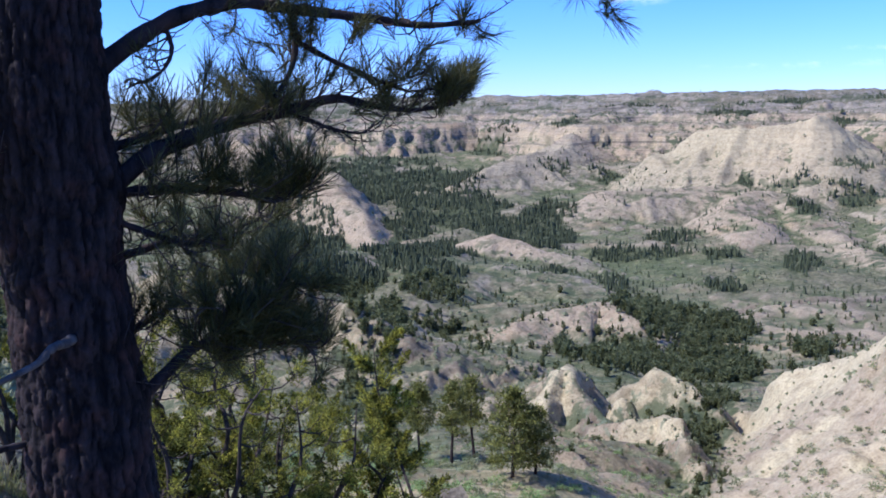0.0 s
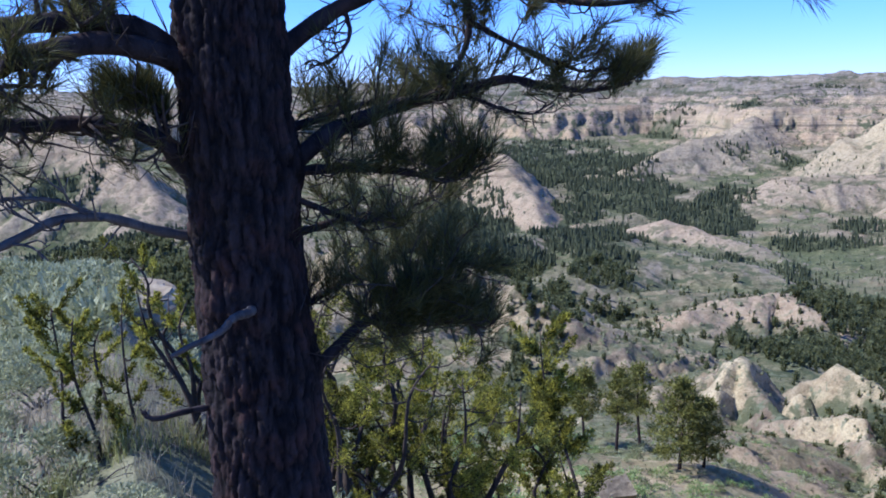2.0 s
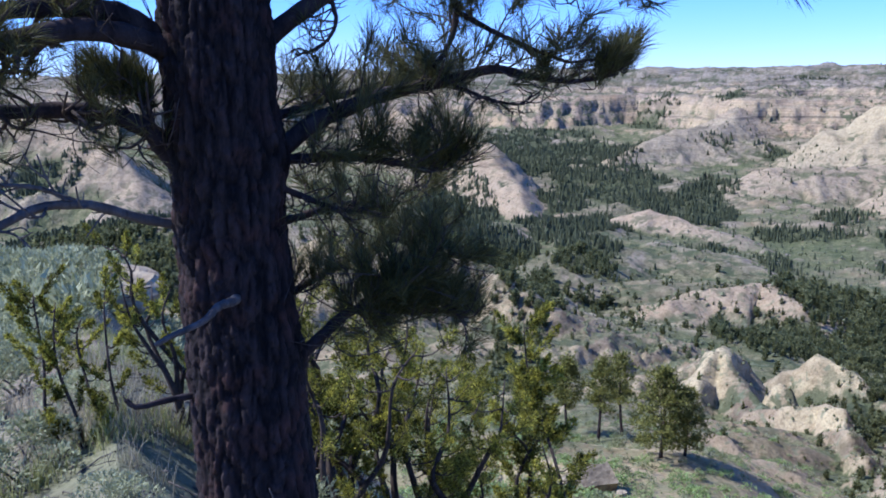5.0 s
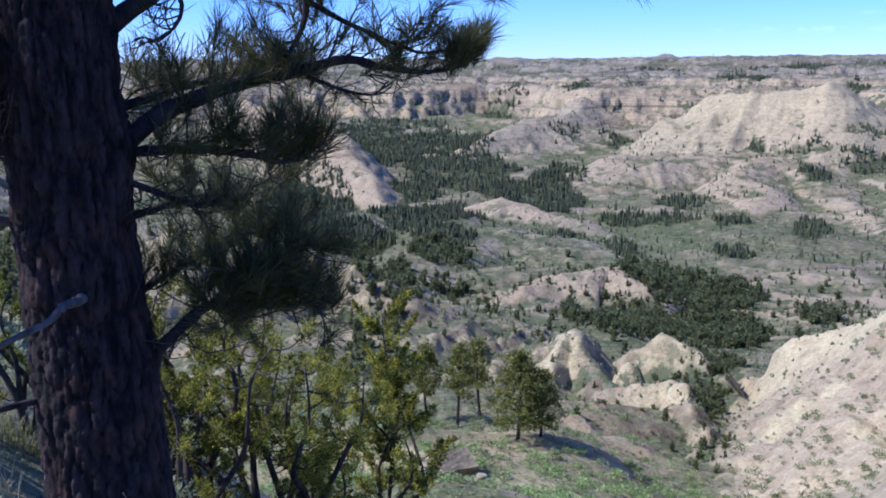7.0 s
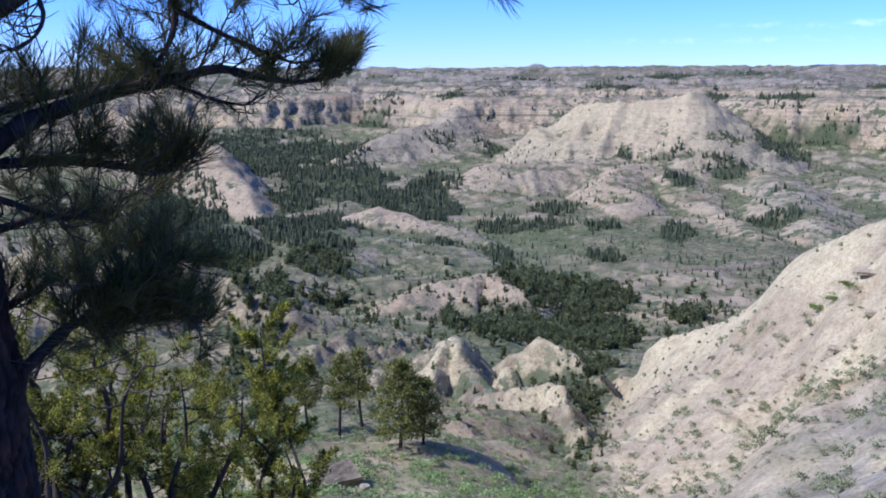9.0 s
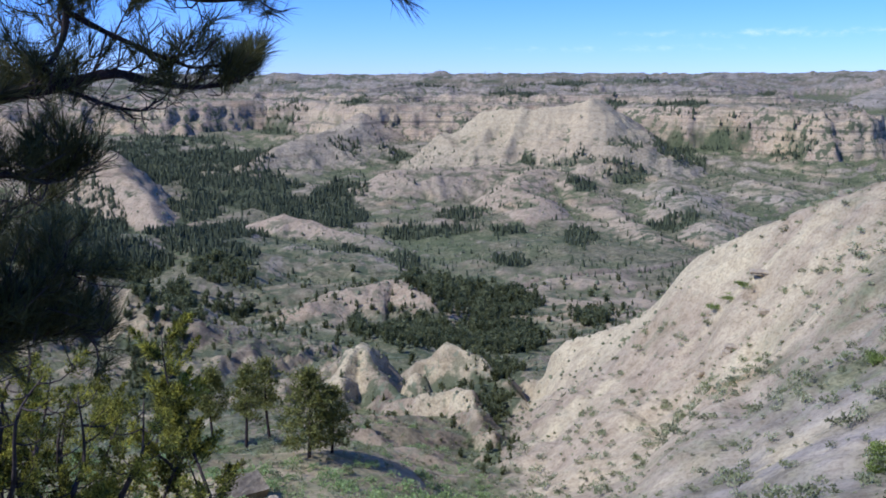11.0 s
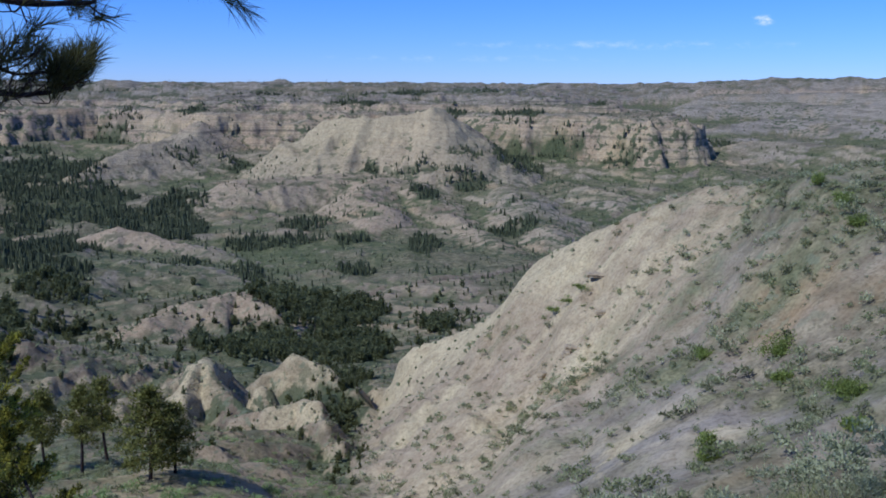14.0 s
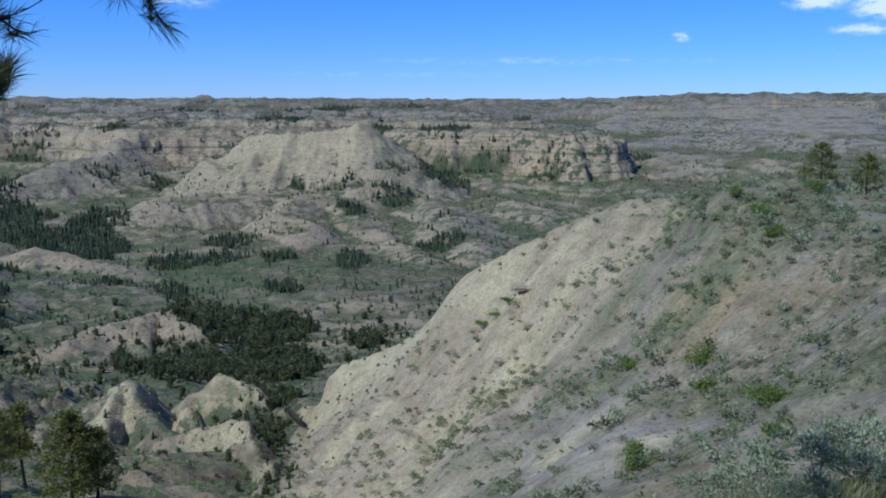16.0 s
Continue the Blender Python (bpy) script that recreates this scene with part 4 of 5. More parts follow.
def plant_brush():
    rng = np.random.default_rng(8)
    n = 90000
    a = np.radians(rng.uniform(-42, 56, n))
    r = 24 * np.exp(rng.uniform(0, 1, n) * math.log(28.0))
    x, y = r * np.sin(a), r * np.cos(a)
    patch = 0.06 + 0.3 * (1 - ramp(r, 190, 300)) + 0.94 * ramp(waves(x, y, 9, 4, 81, 0.65), -0.08, 0.35)
    spur = ramp(x - 0.25 * y, 0, 6) * (1 - ramp(r, 150, 190))
    bare = near_to(x, y, ((57, 72, 6, 7), (51, 74, 4, 6), (63, 92, 5, 8), (44, 36, 6, 5), (60, 106, 5, 9), (52, 52, 4, 4)))
    lush = near_to(x, y, ((62, 62, 14, 16), (70, 76, 9, 14), (56, 47, 10, 8), (44, 46, 4, 7), (46, 80, 5, 8), (45, 62, 4, 5), (40, 36, 5, 5)))
    bare = np.maximum(bare, 0.8 * near_to(x, y, ((36, 49, 4.5, 9),)))
    patch = patch + spur * ((0.34 + 0.2 * ramp(waves(x, y, 4, 3, 82, 0.6), -0.1, 0.4) + 0.7 * lush) * (1 - 0.93 * bare) - patch)
    keep = rng.uniform(0, 1, n) < patch * np.minimum(1, (r / 95) ** 2) * np.where(spur > 0.5, 0.9, 0.8) * np.where(r < 125, 0.85, 1.0)
    x, y, r = x[keep], y[keep], r[keep]
    places = np.stack([x, y, relief(x, y) - 0.05], -1)
    h = (0.2 + 0.7 * rng.uniform(0, 1, len(x)) ** 2.0) * (0.9 + 1.5 * ramp(r, 110, 350))
    over_ = ramp(x - 0.25 * y, 0, 6) * (1 - ramp(r, 120, 150))
    h = h * (1 + over_ * rng.uniform(-0.35, 0.8, len(x)))
    near, tone = r < 125, rng.uniform(0, 1, len(x))
    leafy = [leaf_mound(rng, 84, 6, 0.19) for k in range(8)]
    lumpy = [lump_cloud(rng, 1, [0.6, 0.7, 0.6], 0.75, 0.5, 3) for k in range(8)]
    for name, mask, kinds, material, label in (("sage_scrub", near & (tone < 0.38), leafy, SAGE, "soft grey sagebrush dotted over the clay slope"), ("green_scrub", near & (tone >= 0.38) & (tone < 0.74), leafy, SCRUB, "small green shrubs dotted over the clay slope"), ("dark_scrub", near & (tone >= 0.74), leafy, BRUSH, "small dark shrubs dotted over the clay slope"), ("far_scrub", ~near, lumpy, BRUSH, "low grey-green scrub over the far slopes")):
        strew(name, places[mask], h[mask], h[mask] * rng.uniform(0.7, 1.1, mask.sum()), kinds, material, rng, label, "brush")


plant_brush()


# ---- building blocks for plants ----
def part(name, me, parent, label="", kind=""):
    """Links a mesh as one part under a thing or under a part of it."""
    ob = new(name, me)
    ob.parent = parent
    return tagged(ob, label, kind=kind)


def smooth_line(points, n):
    """n points along a soft curve through the given ones."""
    p = np.array([points[0], *points, points[-1]], float)
    out = []
    for u in np.linspace(0, len(points) - 1 - 1e-6, n):
        k, t = int(u), u - int(u)
        a, b, c, d = p[k], p[k + 1], p[k + 2], p[k + 3]
        out.append(0.5 * (2 * b + (c - a) * t + (2 * a - 5 * b + 4 * c - d) * t * t + (3 * b - a - 3 * c + d) * t ** 3))
    return np.array(out)


def tube(verts, faces, line, radii, sides, rng=None, rough=0.0):
    """Adds a tapered round limb along a line."""
    line = np.asarray(line, float)
    way = np.gradient(line, axis=0)
    way /= np.linalg.norm(way, axis=1, keepdims=True) + 1e-9
    side = np.cross(way, (0.31, 0.2, 0.93))
    side /= np.linalg.norm(side, axis=1, keepdims=True) + 1e-9
    over = np.cross(side, way)
    base, turn = len(verts), np.linspace(0, 2 * np.pi, sides, endpoint=False)
    for k in range(len(line)):
        for a in turn:
            r = radii[k] * (1 + (rng.uniform(-rough, rough) if rough else 0))
            verts.append(line[k] + r * (math.cos(a) * side[k] + math.sin(a) * over[k]))
    for k in range(len(line) - 1):
        for j in range(sides):
            a, b = base + k * sides + j, base + k * sides + (j + 1) % sides
            faces.append((a, b, b + sides, a + sides))
    faces.append(tuple(base + (len(line) - 1) * sides + j for j in range(sides)))
    faces.append(tuple(base + j for j in reversed(range(sides))))


def mesh_of(name, verts, faces, material, smooth=True):
    me = bpy.data.meshes.new(name)
    me.from_pydata([tuple(v) for v in verts], [], faces)
    if smooth:
        me.polygons.foreach_set("use_smooth", np.ones(len(faces), dtype=bool))
    me.materials.append(material)
    return me


def unit(v):
    v = np.asarray(v, float)
    return v / (np.linalg.norm(v) + 1e-9)


def bark_material(name, ridge, groove, tint, scale=1.0, shaded_grooves=False):
    m, t, p = nodes_of(name)
    long_ = noise_of(t, 16 * scale, 6, 0.65, stretch=(1, 1, 0.22))
    patch, speck = noise_of(t, 5 * scale, 4), noise_of(t, 90 * scale, 3)
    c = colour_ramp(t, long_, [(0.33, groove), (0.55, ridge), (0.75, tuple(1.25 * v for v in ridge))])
    c = blend(t, colour_ramp(t, patch, [(0.5, (0, 0, 0)), (0.68, (0.8, 0.8, 0.8))]), c, tint)
    c = blend(t, 0.5, c, colour_ramp(t, speck, [(0.3, (0.6, 0.6, 0.6)), (0.7, (1, 1, 1))]), "MULTIPLY")
    # shade in the grooves painted near-black, over bark that is darker there too
    if shaded_grooves:
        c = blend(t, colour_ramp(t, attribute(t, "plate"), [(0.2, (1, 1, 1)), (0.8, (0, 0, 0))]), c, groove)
    t.links.new(c, p.inputs["Base Color"])
    p.inputs["Roughness"].default_value = 0.9
    p.inputs["Specular IOR Level"].default_value = 0.2
    bumped(t, p, blend(t, 0.4, long_, speck), 0.8, 0.012 / scale)
    return m


BARK = bark_material("pine_bark", (0.05, 0.038, 0.035), (0.010, 0.008, 0.008), (0.07, 0.04, 0.03))
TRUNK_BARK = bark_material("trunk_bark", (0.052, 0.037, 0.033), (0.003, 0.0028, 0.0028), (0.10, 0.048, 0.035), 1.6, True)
TWIG_BARK = bark_material("twig_bark", (0.085, 0.065, 0.052), (0.03, 0.022, 0.018), (0.12, 0.085, 0.06), 3.0)
DEAD_WOOD = bark_material("weathered_dead_wood", (0.14, 0.122, 0.108), (0.06, 0.05, 0.044), (0.105, 0.085, 0.072), 2.0)
NEEDLES = leaf_material("pine_needles", (0.048, 0.052, 0.02), (0.19, 0.175, 0.055), 0.45, 0.45)
# the last value darkens noise clumps: shadowed masses painted into the juniper leaves
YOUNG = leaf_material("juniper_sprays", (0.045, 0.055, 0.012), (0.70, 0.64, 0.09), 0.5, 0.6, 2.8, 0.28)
PINE_GREEN = leaf_material("young_pine_needles", (0.085, 0.095, 0.022), (0.33, 0.315, 0.075), 0.4)
GRASS = leaf_material("spring_grass", (0.24, 0.26, 0.08), (0.50, 0.48, 0.20), 0.4, 0.6)
STRAW = leaf_material("dry_grass", (0.30, 0.255, 0.15), (0.52, 0.46, 0.31), 0.3, 0.7)


def needle_tuft(tris, tip, way, rng, count=90, length=0.13, width=0.0010, back=0.11):
    """A brush of long needles round the end of a twig: each one a thin bent sliver."""
    way = unit(way)
    out = rng.normal(0, 1, (count, 3))
    out /= np.linalg.norm(out, axis=1, keepdims=True)
    d = 1.0 * way + 0.75 * out + np.array((0, 0, 0.15))
    d /= np.linalg.norm(d, axis=1, keepdims=True)
    start = tip - np.outer(rng.uniform(0, back, count), way)
    size = length * rng.uniform(0.7, 1.15, count)[:, None]
    side = np.cross(d, rng.normal(0, 1, (count, 3)))
    side *= width / (np.linalg.norm(side, axis=1, keepdims=True) + 1e-9)
    mid = start + d * size * 0.55
    end = start + d * size + np.array((0, 0, -0.010)) * rng.uniform(0, 1.5, (count, 1))
    tris.append(np.stack([start - side, start + side, mid + side], 1))
    tris.append(np.stack([start - side, mid + side, mid - side], 1))
    tris.append(np.stack([mid - side, mid + side, end], 1))


def twigs_on(line, rng, count, start, length, up, spread, verts, faces, tips, radius=0.006, depth=2, lean=(0, 0, 0), out=0.6):
    """Side twigs along a limb, each bending up at its end; they fork once or twice."""
    n = len(line)
    for k in range(count):
        u = start + (1 - start) * (k + rng.uniform(0, 0.9)) / count
        i = min(int(u * (n - 1)), n - 2)
        p, way = line[i], unit(line[i + 1] - line[i])
        side = rng.normal(0, 1, 3) * np.array((1, 1, 0.6))
        d = unit(out * way + spread * unit(side) + np.array((0, 0, up)) + np.array(lean))
        size = length * rng.uniform(0.55, 1.1) * (1.1 - 0.35 * u)
        bend = unit(d + np.array((0, 0, 0.5)) + 0.35 * rng.normal(0, 1, 3))
        pts = [p, p + 0.45 * size * unit(d + 0.2 * rng.normal(0, 1, 3)), p + 0.45 * size * d + 0.55 * size * bend]
        twig = smooth_line(pts, 7)
        tube(verts, faces, twig, np.linspace(radius, radius * 0.45, 7), 5)
        tips.append((twig[-1], twig[-1] - twig[-3]))
        if depth > 1:
            twigs_on(twig, rng, rng.integers(1, 4), 0.3, size * 0.6, up, spread, verts, faces, tips, radius * 0.65, depth - 1, lean, out)


def bough(root, points, thick, thin, rng, count, start, length, up=0.3, spread=0.6, needles=90, needle=0.13, dead=False, depth=2, lean=(0, 0, 0), out=0.6, bare=0.0, name="branch", label=""):
    """One limb of the pine, a part, with its twigs and needles as parts of the limb."""
    line = smooth_line(points, 30)
    line[2:] += np.cumsum(rng.normal(0, 0.0016, (28, 3)), axis=0) * 0.7
    verts, faces = [], []
    tube(verts, faces, line, np.linspace(thick, thin, 30) * (1 + 0.08 * np.sin(np.arange(30) * 1.9)), 10, rng, 0.09)
    limb = part(name, mesh_of(name, verts, faces, DEAD_WOOD if dead else BARK), root, label)
    verts, faces, tips, tris = [], [], [], []
    twigs_on(line, rng, count, start, length, up, spread, verts, faces, tips, max(0.004, thin * 0.55), depth, lean, out)
    if bare >= 0 and not dead:  # thin bare twigs between the tufts
        twigs_on(line, rng, max(6, count // 2), 0.15, length * 1.25, 0.0, 0.9, verts, faces, [], 0.0032, 2, lean, 0.4)
    if faces:
        part("twigwork", mesh_of("twigwork", verts, faces, DEAD_WOOD if dead else TWIG_BARK), limb, kind="stuff")
    if needles:
        tips.append((line[-1], line[-1] - line[-4]))
        for tip, way in tips:
            if rng.uniform() >= bare:
                needle_tuft(tris, tip, unit(way) + np.array((0, 0, 0.25)), rng, int(needles * rng.uniform(0.4, 1.05)), needle * rng.uniform(0.85, 1.15))
        part("foliage", mesh_of_triangles("foliage", np.concatenate(tris), NEEDLES), limb, kind="stuff")
    return limb


def pine_trunk(root):
    """The furrowed trunk: plates of bark with deep grooves between."""
    sides = 190
    z = np.concatenate([np.linspace(-1.6, -0.4, 30), np.linspace(-0.39, 2.2, 270), np.linspace(2.23, 8.2, 50)])
    a = np.linspace(0, 2 * np.pi, sides, endpoint=False)
    A, Z = np.meshgrid(a, z)
    r = np.interp(Z, [-1.6, -0.9, 0.1, 1.03, 1.9, 4.5, 8.2], [0.34, 0.25, 0.215, 0.198, 0.190, 0.13, 0.03])
    u = A * 0.2
    wob = waves(u, Z, 0.25, 3, 90)
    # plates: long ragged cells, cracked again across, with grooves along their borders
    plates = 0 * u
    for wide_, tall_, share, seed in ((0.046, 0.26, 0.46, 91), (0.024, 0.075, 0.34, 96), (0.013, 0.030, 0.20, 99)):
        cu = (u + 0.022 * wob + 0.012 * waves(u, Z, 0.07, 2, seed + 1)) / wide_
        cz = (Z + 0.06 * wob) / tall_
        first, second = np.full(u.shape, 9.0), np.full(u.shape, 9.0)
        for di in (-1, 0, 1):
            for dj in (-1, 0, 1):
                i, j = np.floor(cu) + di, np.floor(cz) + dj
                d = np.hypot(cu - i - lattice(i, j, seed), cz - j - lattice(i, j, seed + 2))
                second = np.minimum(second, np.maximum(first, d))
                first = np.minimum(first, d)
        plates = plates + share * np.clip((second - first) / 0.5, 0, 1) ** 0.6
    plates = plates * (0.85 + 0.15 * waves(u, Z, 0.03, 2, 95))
    r = r * (1 + 0.02 * waves(A, Z, 0.9, 2, 93)) + 0.036 * (plates - 0.75) + 0.004 * waves(u * 40, Z * 16, 1, 3, 94)
    # burls where limbs leave it
    for ang, hz, size, lift in ((-1.93, 1.05, 0.055, 0.022), (-1.99, 0.86, 0.05, 0.02), (2.75, 1.66, 0.09, 0.03), (2.75, 1.30, 0.09, 0.03), (0.2, 1.34, 0.10, 0.03), (0.2, 0.62, 0.08, 0.025)):
        da = (A - ang + np.pi) % (2 * np.pi) - np.pi
        r = r + lift * np.exp(-((da * 0.2) ** 2 + (Z - hz) ** 2) / size ** 2)
    cx = np.interp(Z, [-1.6, 0.09, 1.03, 1.88, 8.2], [-1.13, -1.216, -1.26, -1.276, -1.30])
    cy = np.interp(Z, [-1.6, 0.09, 1.88, 8.2], [3.18, 3.137, 3.113, 3.10])
    verts = np.stack([cx + r * np.cos(A), cy + r * np.sin(A), Z], -1).reshape(-1, 3)
    i, j = np.meshgrid(np.arange(len(z) - 1), np.arange(sides), indexing="ij")
    k = (j + 1) % sides
    faces = np.stack([i * sides + j, i * sides + k, (i + 1) * sides + k, (i + 1) * sides + j], -1).reshape(-1, 4).tolist()
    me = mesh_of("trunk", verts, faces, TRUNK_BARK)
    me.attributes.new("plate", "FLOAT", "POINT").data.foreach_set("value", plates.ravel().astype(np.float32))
    return part("trunk", me, root, "thick trunk with dark furrowed bark")


def old_pine():
    rng = np.random.default_rng(11)
    root = tagged(new("pine_tree"), "old ponderosa pine with dark furrowed bark and long needles", "tree")
    pine_trunk(root)
    # boughs towards the open valley
    bough(root, [(-1.16, 3.14, 1.68), (-1.0, 3.25, 1.82), (-0.85, 3.3, 1.9), (-0.68, 3.39, 1.945), (-0.51, 3.46, 1.925), (-0.24, 3.54, 1.89), (-0.034, 3.55, 1.864), (0.15, 3.6, 1.878)], 0.036, 0.008, rng, 20, 0.3, 0.27, 0.05, 0.8, 55, 0.11, bare=0.25)
    bough(root, [(-0.53, 3.46, 1.93), (-0.512, 3.462, 1.837), (-0.534, 3.479, 1.719), (-0.605, 3.447, 1.61), (-0.66, 3.43, 1.57)], 0.016, 0.006, rng, 13, 0.1, 0.24, 0.2, 0.85, 65, 0.11, out=0.2)
    bough(root, [(-0.51, 3.463, 1.81), (-0.366, 3.531, 1.728), (-0.207, 3.594, 1.655), (-0.126, 3.648, 1.622), (-0.03, 3.66, 1.63)], 0.011, 0.004, rng, 14, 0.1, 0.26, 0.15, 0.7, 60, 0.10, bare=0.35)
    bough(root, [(-0.93, 3.28, 1.87), (-0.9, 3.26, 1.78), (-0.93, 3.22, 1.70), (-1.02, 3.2, 1.66)], 0.010, 0.003, rng, 5, 0.2, 0.14, 0.0, 0.7, 40, 0.10, bare=0.6, name="dead_twig")
    bough(root, [(-1.16, 3.14, 1.28), (-1.0, 3.25, 1.418), (-0.886, 3.334, 1.479), (-0.725, 3.424, 1.533), (-0.555, 3.506, 1.568), (-0.376, 3.58, 1.612), (-0.255, 3.641, 1.582), (-0.107, 3.698, 1.558), (0.068, 3.749, 1.587)], 0.036, 0.006, rng, 24, 0.1, 0.24, 0.3, 0.6, 60, 0.115, bare=0.35)
    bough(root, [(-0.536, 3.509, 1.555), (-0.415, 3.526, 1.504), (-0.292, 3.538, 1.481), (-0.243, 3.592, 1.526)], 0.008, 0.003, rng, 4, 0.2, 0.16, -0.1, 0.5, 30, 0.1, bare=0.85)
    bough(root, [(-0.05, 3.70, 1.56), (0.05, 3.76, 1.60), (0.12, 3.82, 1.66)], 0.006, 0.003, rng, 7, 0.1, 0.12, 0.4, 0.5, 85, 0.115)
    bough(root, [(-1.16, 3.14, 1.30), (-0.9, 3.278, 1.307), (-0.698, 3.328, 1.279), (-0.593, 3.4, 1.243), (-0.489, 3.466, 1.292)], 0.020, 0.006, rng, 32, 0.1, 0.22, 0.3, 0.65, 65, 0.12)
    bough(root, [(-1.14, 3.14, 1.24), (-1.0, 3.2, 1.163), (-0.894, 3.28, 1.109), (-0.79, 3.31, 1.123)], 0.014, 0.005, rng, 12, 0.2, 0.22, 0.1, 0.6, 40, 0.11, bare=0.3)
    bough(root, [(-1.13, 3.14, 0.52), (-0.936, 3.269, 0.707), (-0.839, 3.295, 0.764), (-0.696, 3.379, 0.735), (-0.514, 3.411, 0.738)], 0.024, 0.008, rng, 40, 0.25, 0.27, 0.28, 0.75, 62, 0.12)
    bough(root, [(-0.84, 3.29, 0.765), (-0.76, 3.3, 0.86), (-0.62, 3.36, 0.93), (-0.54, 3.4, 0.95)], 0.012, 0.005, rng, 22, 0.1, 0.24, 0.15, 0.8, 62, 0.12)
    bough(root, [(-1.22, 3.12, 2.50), (-0.6, 3.35, 2.36), (0.132, 3.498, 2.14), (0.311, 3.486, 2.08), (0.476, 3.518, 2.04), (0.58, 3.5, 1.99)], 0.035, 0.005, rng, 12, 0.35, 0.2, 0.05, 0.5, 80, 0.115)
    bough(root, [(0.311, 3.486, 2.06), (0.47, 3.47, 2.07), (0.64, 3.444, 2.055), (0.72, 3.42, 2.04)], 0.008, 0.004, rng, 5, 0.4, 0.1, 0.1, 0.4, 80, 0.11)
    # boughs that lean away over the slope
    bough(root, [(-1.2, 3.16, 1.42), (-1.02, 3.45, 1.5), (-0.85, 3.75, 1.55), (-0.62, 4.0, 1.6)], 0.02, 0.006, rng, 22, 0.1, 0.26, 0.15, 0.7, 55, 0.12)
    bough(root, [(-1.2, 3.16, 1.05), (-1.02, 3.45, 1.1), (-0.88, 3.7, 1.1), (-0.68, 3.95, 1.16)], 0.018, 0.006, rng, 18, 0.1, 0.24, 0.1, 0.7, 50, 0.12, bare=0.2)
    bough(root, [(-1.2, 3.16, 0.75), (-1.05, 3.45, 0.84), (-0.9, 3.75, 0.9), (-0.7, 4.0, 0.92)], 0.018, 0.006, rng, 20, 0.1, 0.26, 0.15, 0.7, 55, 0.12)
    # boughs along the hillside
    bough(root, [(-1.31, 3.08, 1.58), (-1.43, 3.044, 1.69), (-1.502, 2.953, 1.78), (-1.594, 2.847, 1.805), (-1.771, 2.68, 1.79), (-1.906, 2.46, 1.741), (-2.1, 2.3, 1.70)], 0.052, 0.018, rng, 28, 0.3, 0.3, 0.2, 0.8, 75, 0.115, bare=0.25)
    bough(root, [(-1.42, 3.02, 1.69), (-1.528, 2.827, 1.742), (-1.652, 2.638, 1.722), (-1.747, 2.515, 1.665), (-1.808, 2.409, 1.602), (-1.93, 2.22, 1.5)], 0.040, 0.024, rng, 13, 0.3, 0.26, 0.1, 0.8, 70, 0.115, bare=0.3)
    bough(root, [(-1.33, 3.09, 1.24), (-1.424, 3.047, 1.325), (-1.481, 2.964, 1.437), (-1.623, 2.888, 1.492), (-1.777, 2.737, 1.499), (-1.911, 2.582, 1.499), (-2.12, 2.42, 1.47)], 0.042, 0.014, rng, 40, 0.2, 0.3, 0.0, 0.85, 62, 0.11, bare=0.5)
    bough(root, [(-1.46, 2.99, 1.40), (-1.47, 2.98, 1.50), (-1.53, 2.95, 1.56), (-1.60, 2.93, 1.58)], 0.012, 0.006, rng, 12, 0.2, 0.16, 0.6, 0.6, 90, 0.12, lean=(-0.5, -0.1, 0.1))
    bough(root, [(-1.34, 3.07, 1.08), (-1.427, 3.046, 1.098), (-1.492, 2.902, 1.143), (-1.582, 2.739, 1.208), (-1.659, 2.634, 1.212), (-1.744, 2.517, 1.16), (-1.819, 2.401, 1.12), (-1.96, 2.28, 1.06)], 0.020, 0.010, rng, 9, 0.3, 0.26, 0.05, 0.7, 0, dead=True, name="dead_branch", label="bare grey dead branch")
    bough(root, [(-1.604, 2.726, 1.214), (-1.682, 2.619, 1.277), (-1.803, 2.537, 1.287), (-1.96, 2.42, 1.275)], 0.009, 0.004, rng, 7, 0.2, 0.22, 0.1, 0.8, 0, dead=True, name="dead_branch", label="bare grey dead branch")
    bough(root, [(-1.19, 2.98, 0.862), (-1.185, 2.90, 0.868), (-1.199, 2.819, 0.873), (-1.23, 2.751, 0.841), (-1.33, 2.648, 0.802)], 0.018, 0.008, rng, 0, 0.5, 0.1, 0, 0, 0, dead=True, name="broken_stub", label="broken grey branch stub")
    bough(root, [(-1.29, 3.08, 0.48), (-1.402, 3.002, 0.492), (-1.505, 2.839, 0.511), (-1.545, 2.81, 0.545)], 0.014, 0.008, rng, 1, 0.6, 0.08, 0, 0.5, 0, depth=1, bare=-1, name="broken_stub", label="short dark broken branch stub")
    bough(root, [(-1.12, 2.98, 0.12), (-1.08, 2.90, 0.13), (-1.03, 2.86, 0.19)], 0.004, 0.002, rng, 3, 0.2, 0.1, 0.1, 0.6, 0, dead=True, depth=1, name="dead_twig")
    # the crown overhead
    for k in range(26):
        z = 2.45 + 5.2 * (k / 26) ** 1.1
        a = k * 2.4 + rng.uniform(-0.3, 0.3)
        size = (2.3 - 1.7 * k / 26) * rng.uniform(0.8, 1.1)
        c = np.array((-1.28, 3.11, z))
        d = np.array((math.cos(a), math.sin(a), 0))
        pts = [c, c + 0.35 * size * d + (0, 0, 0.12), c + 0.7 * size * d + (0, 0, 0.2), c + size * d + (0, 0, 0.42)]
        bough(root, pts, 0.04 - 0.001 * k, 0.009, rng, 12, 0.25, 0.34, 0.3, 0.7, 30, 0.16, depth=2, bare=-1)
    return root


old_pine()


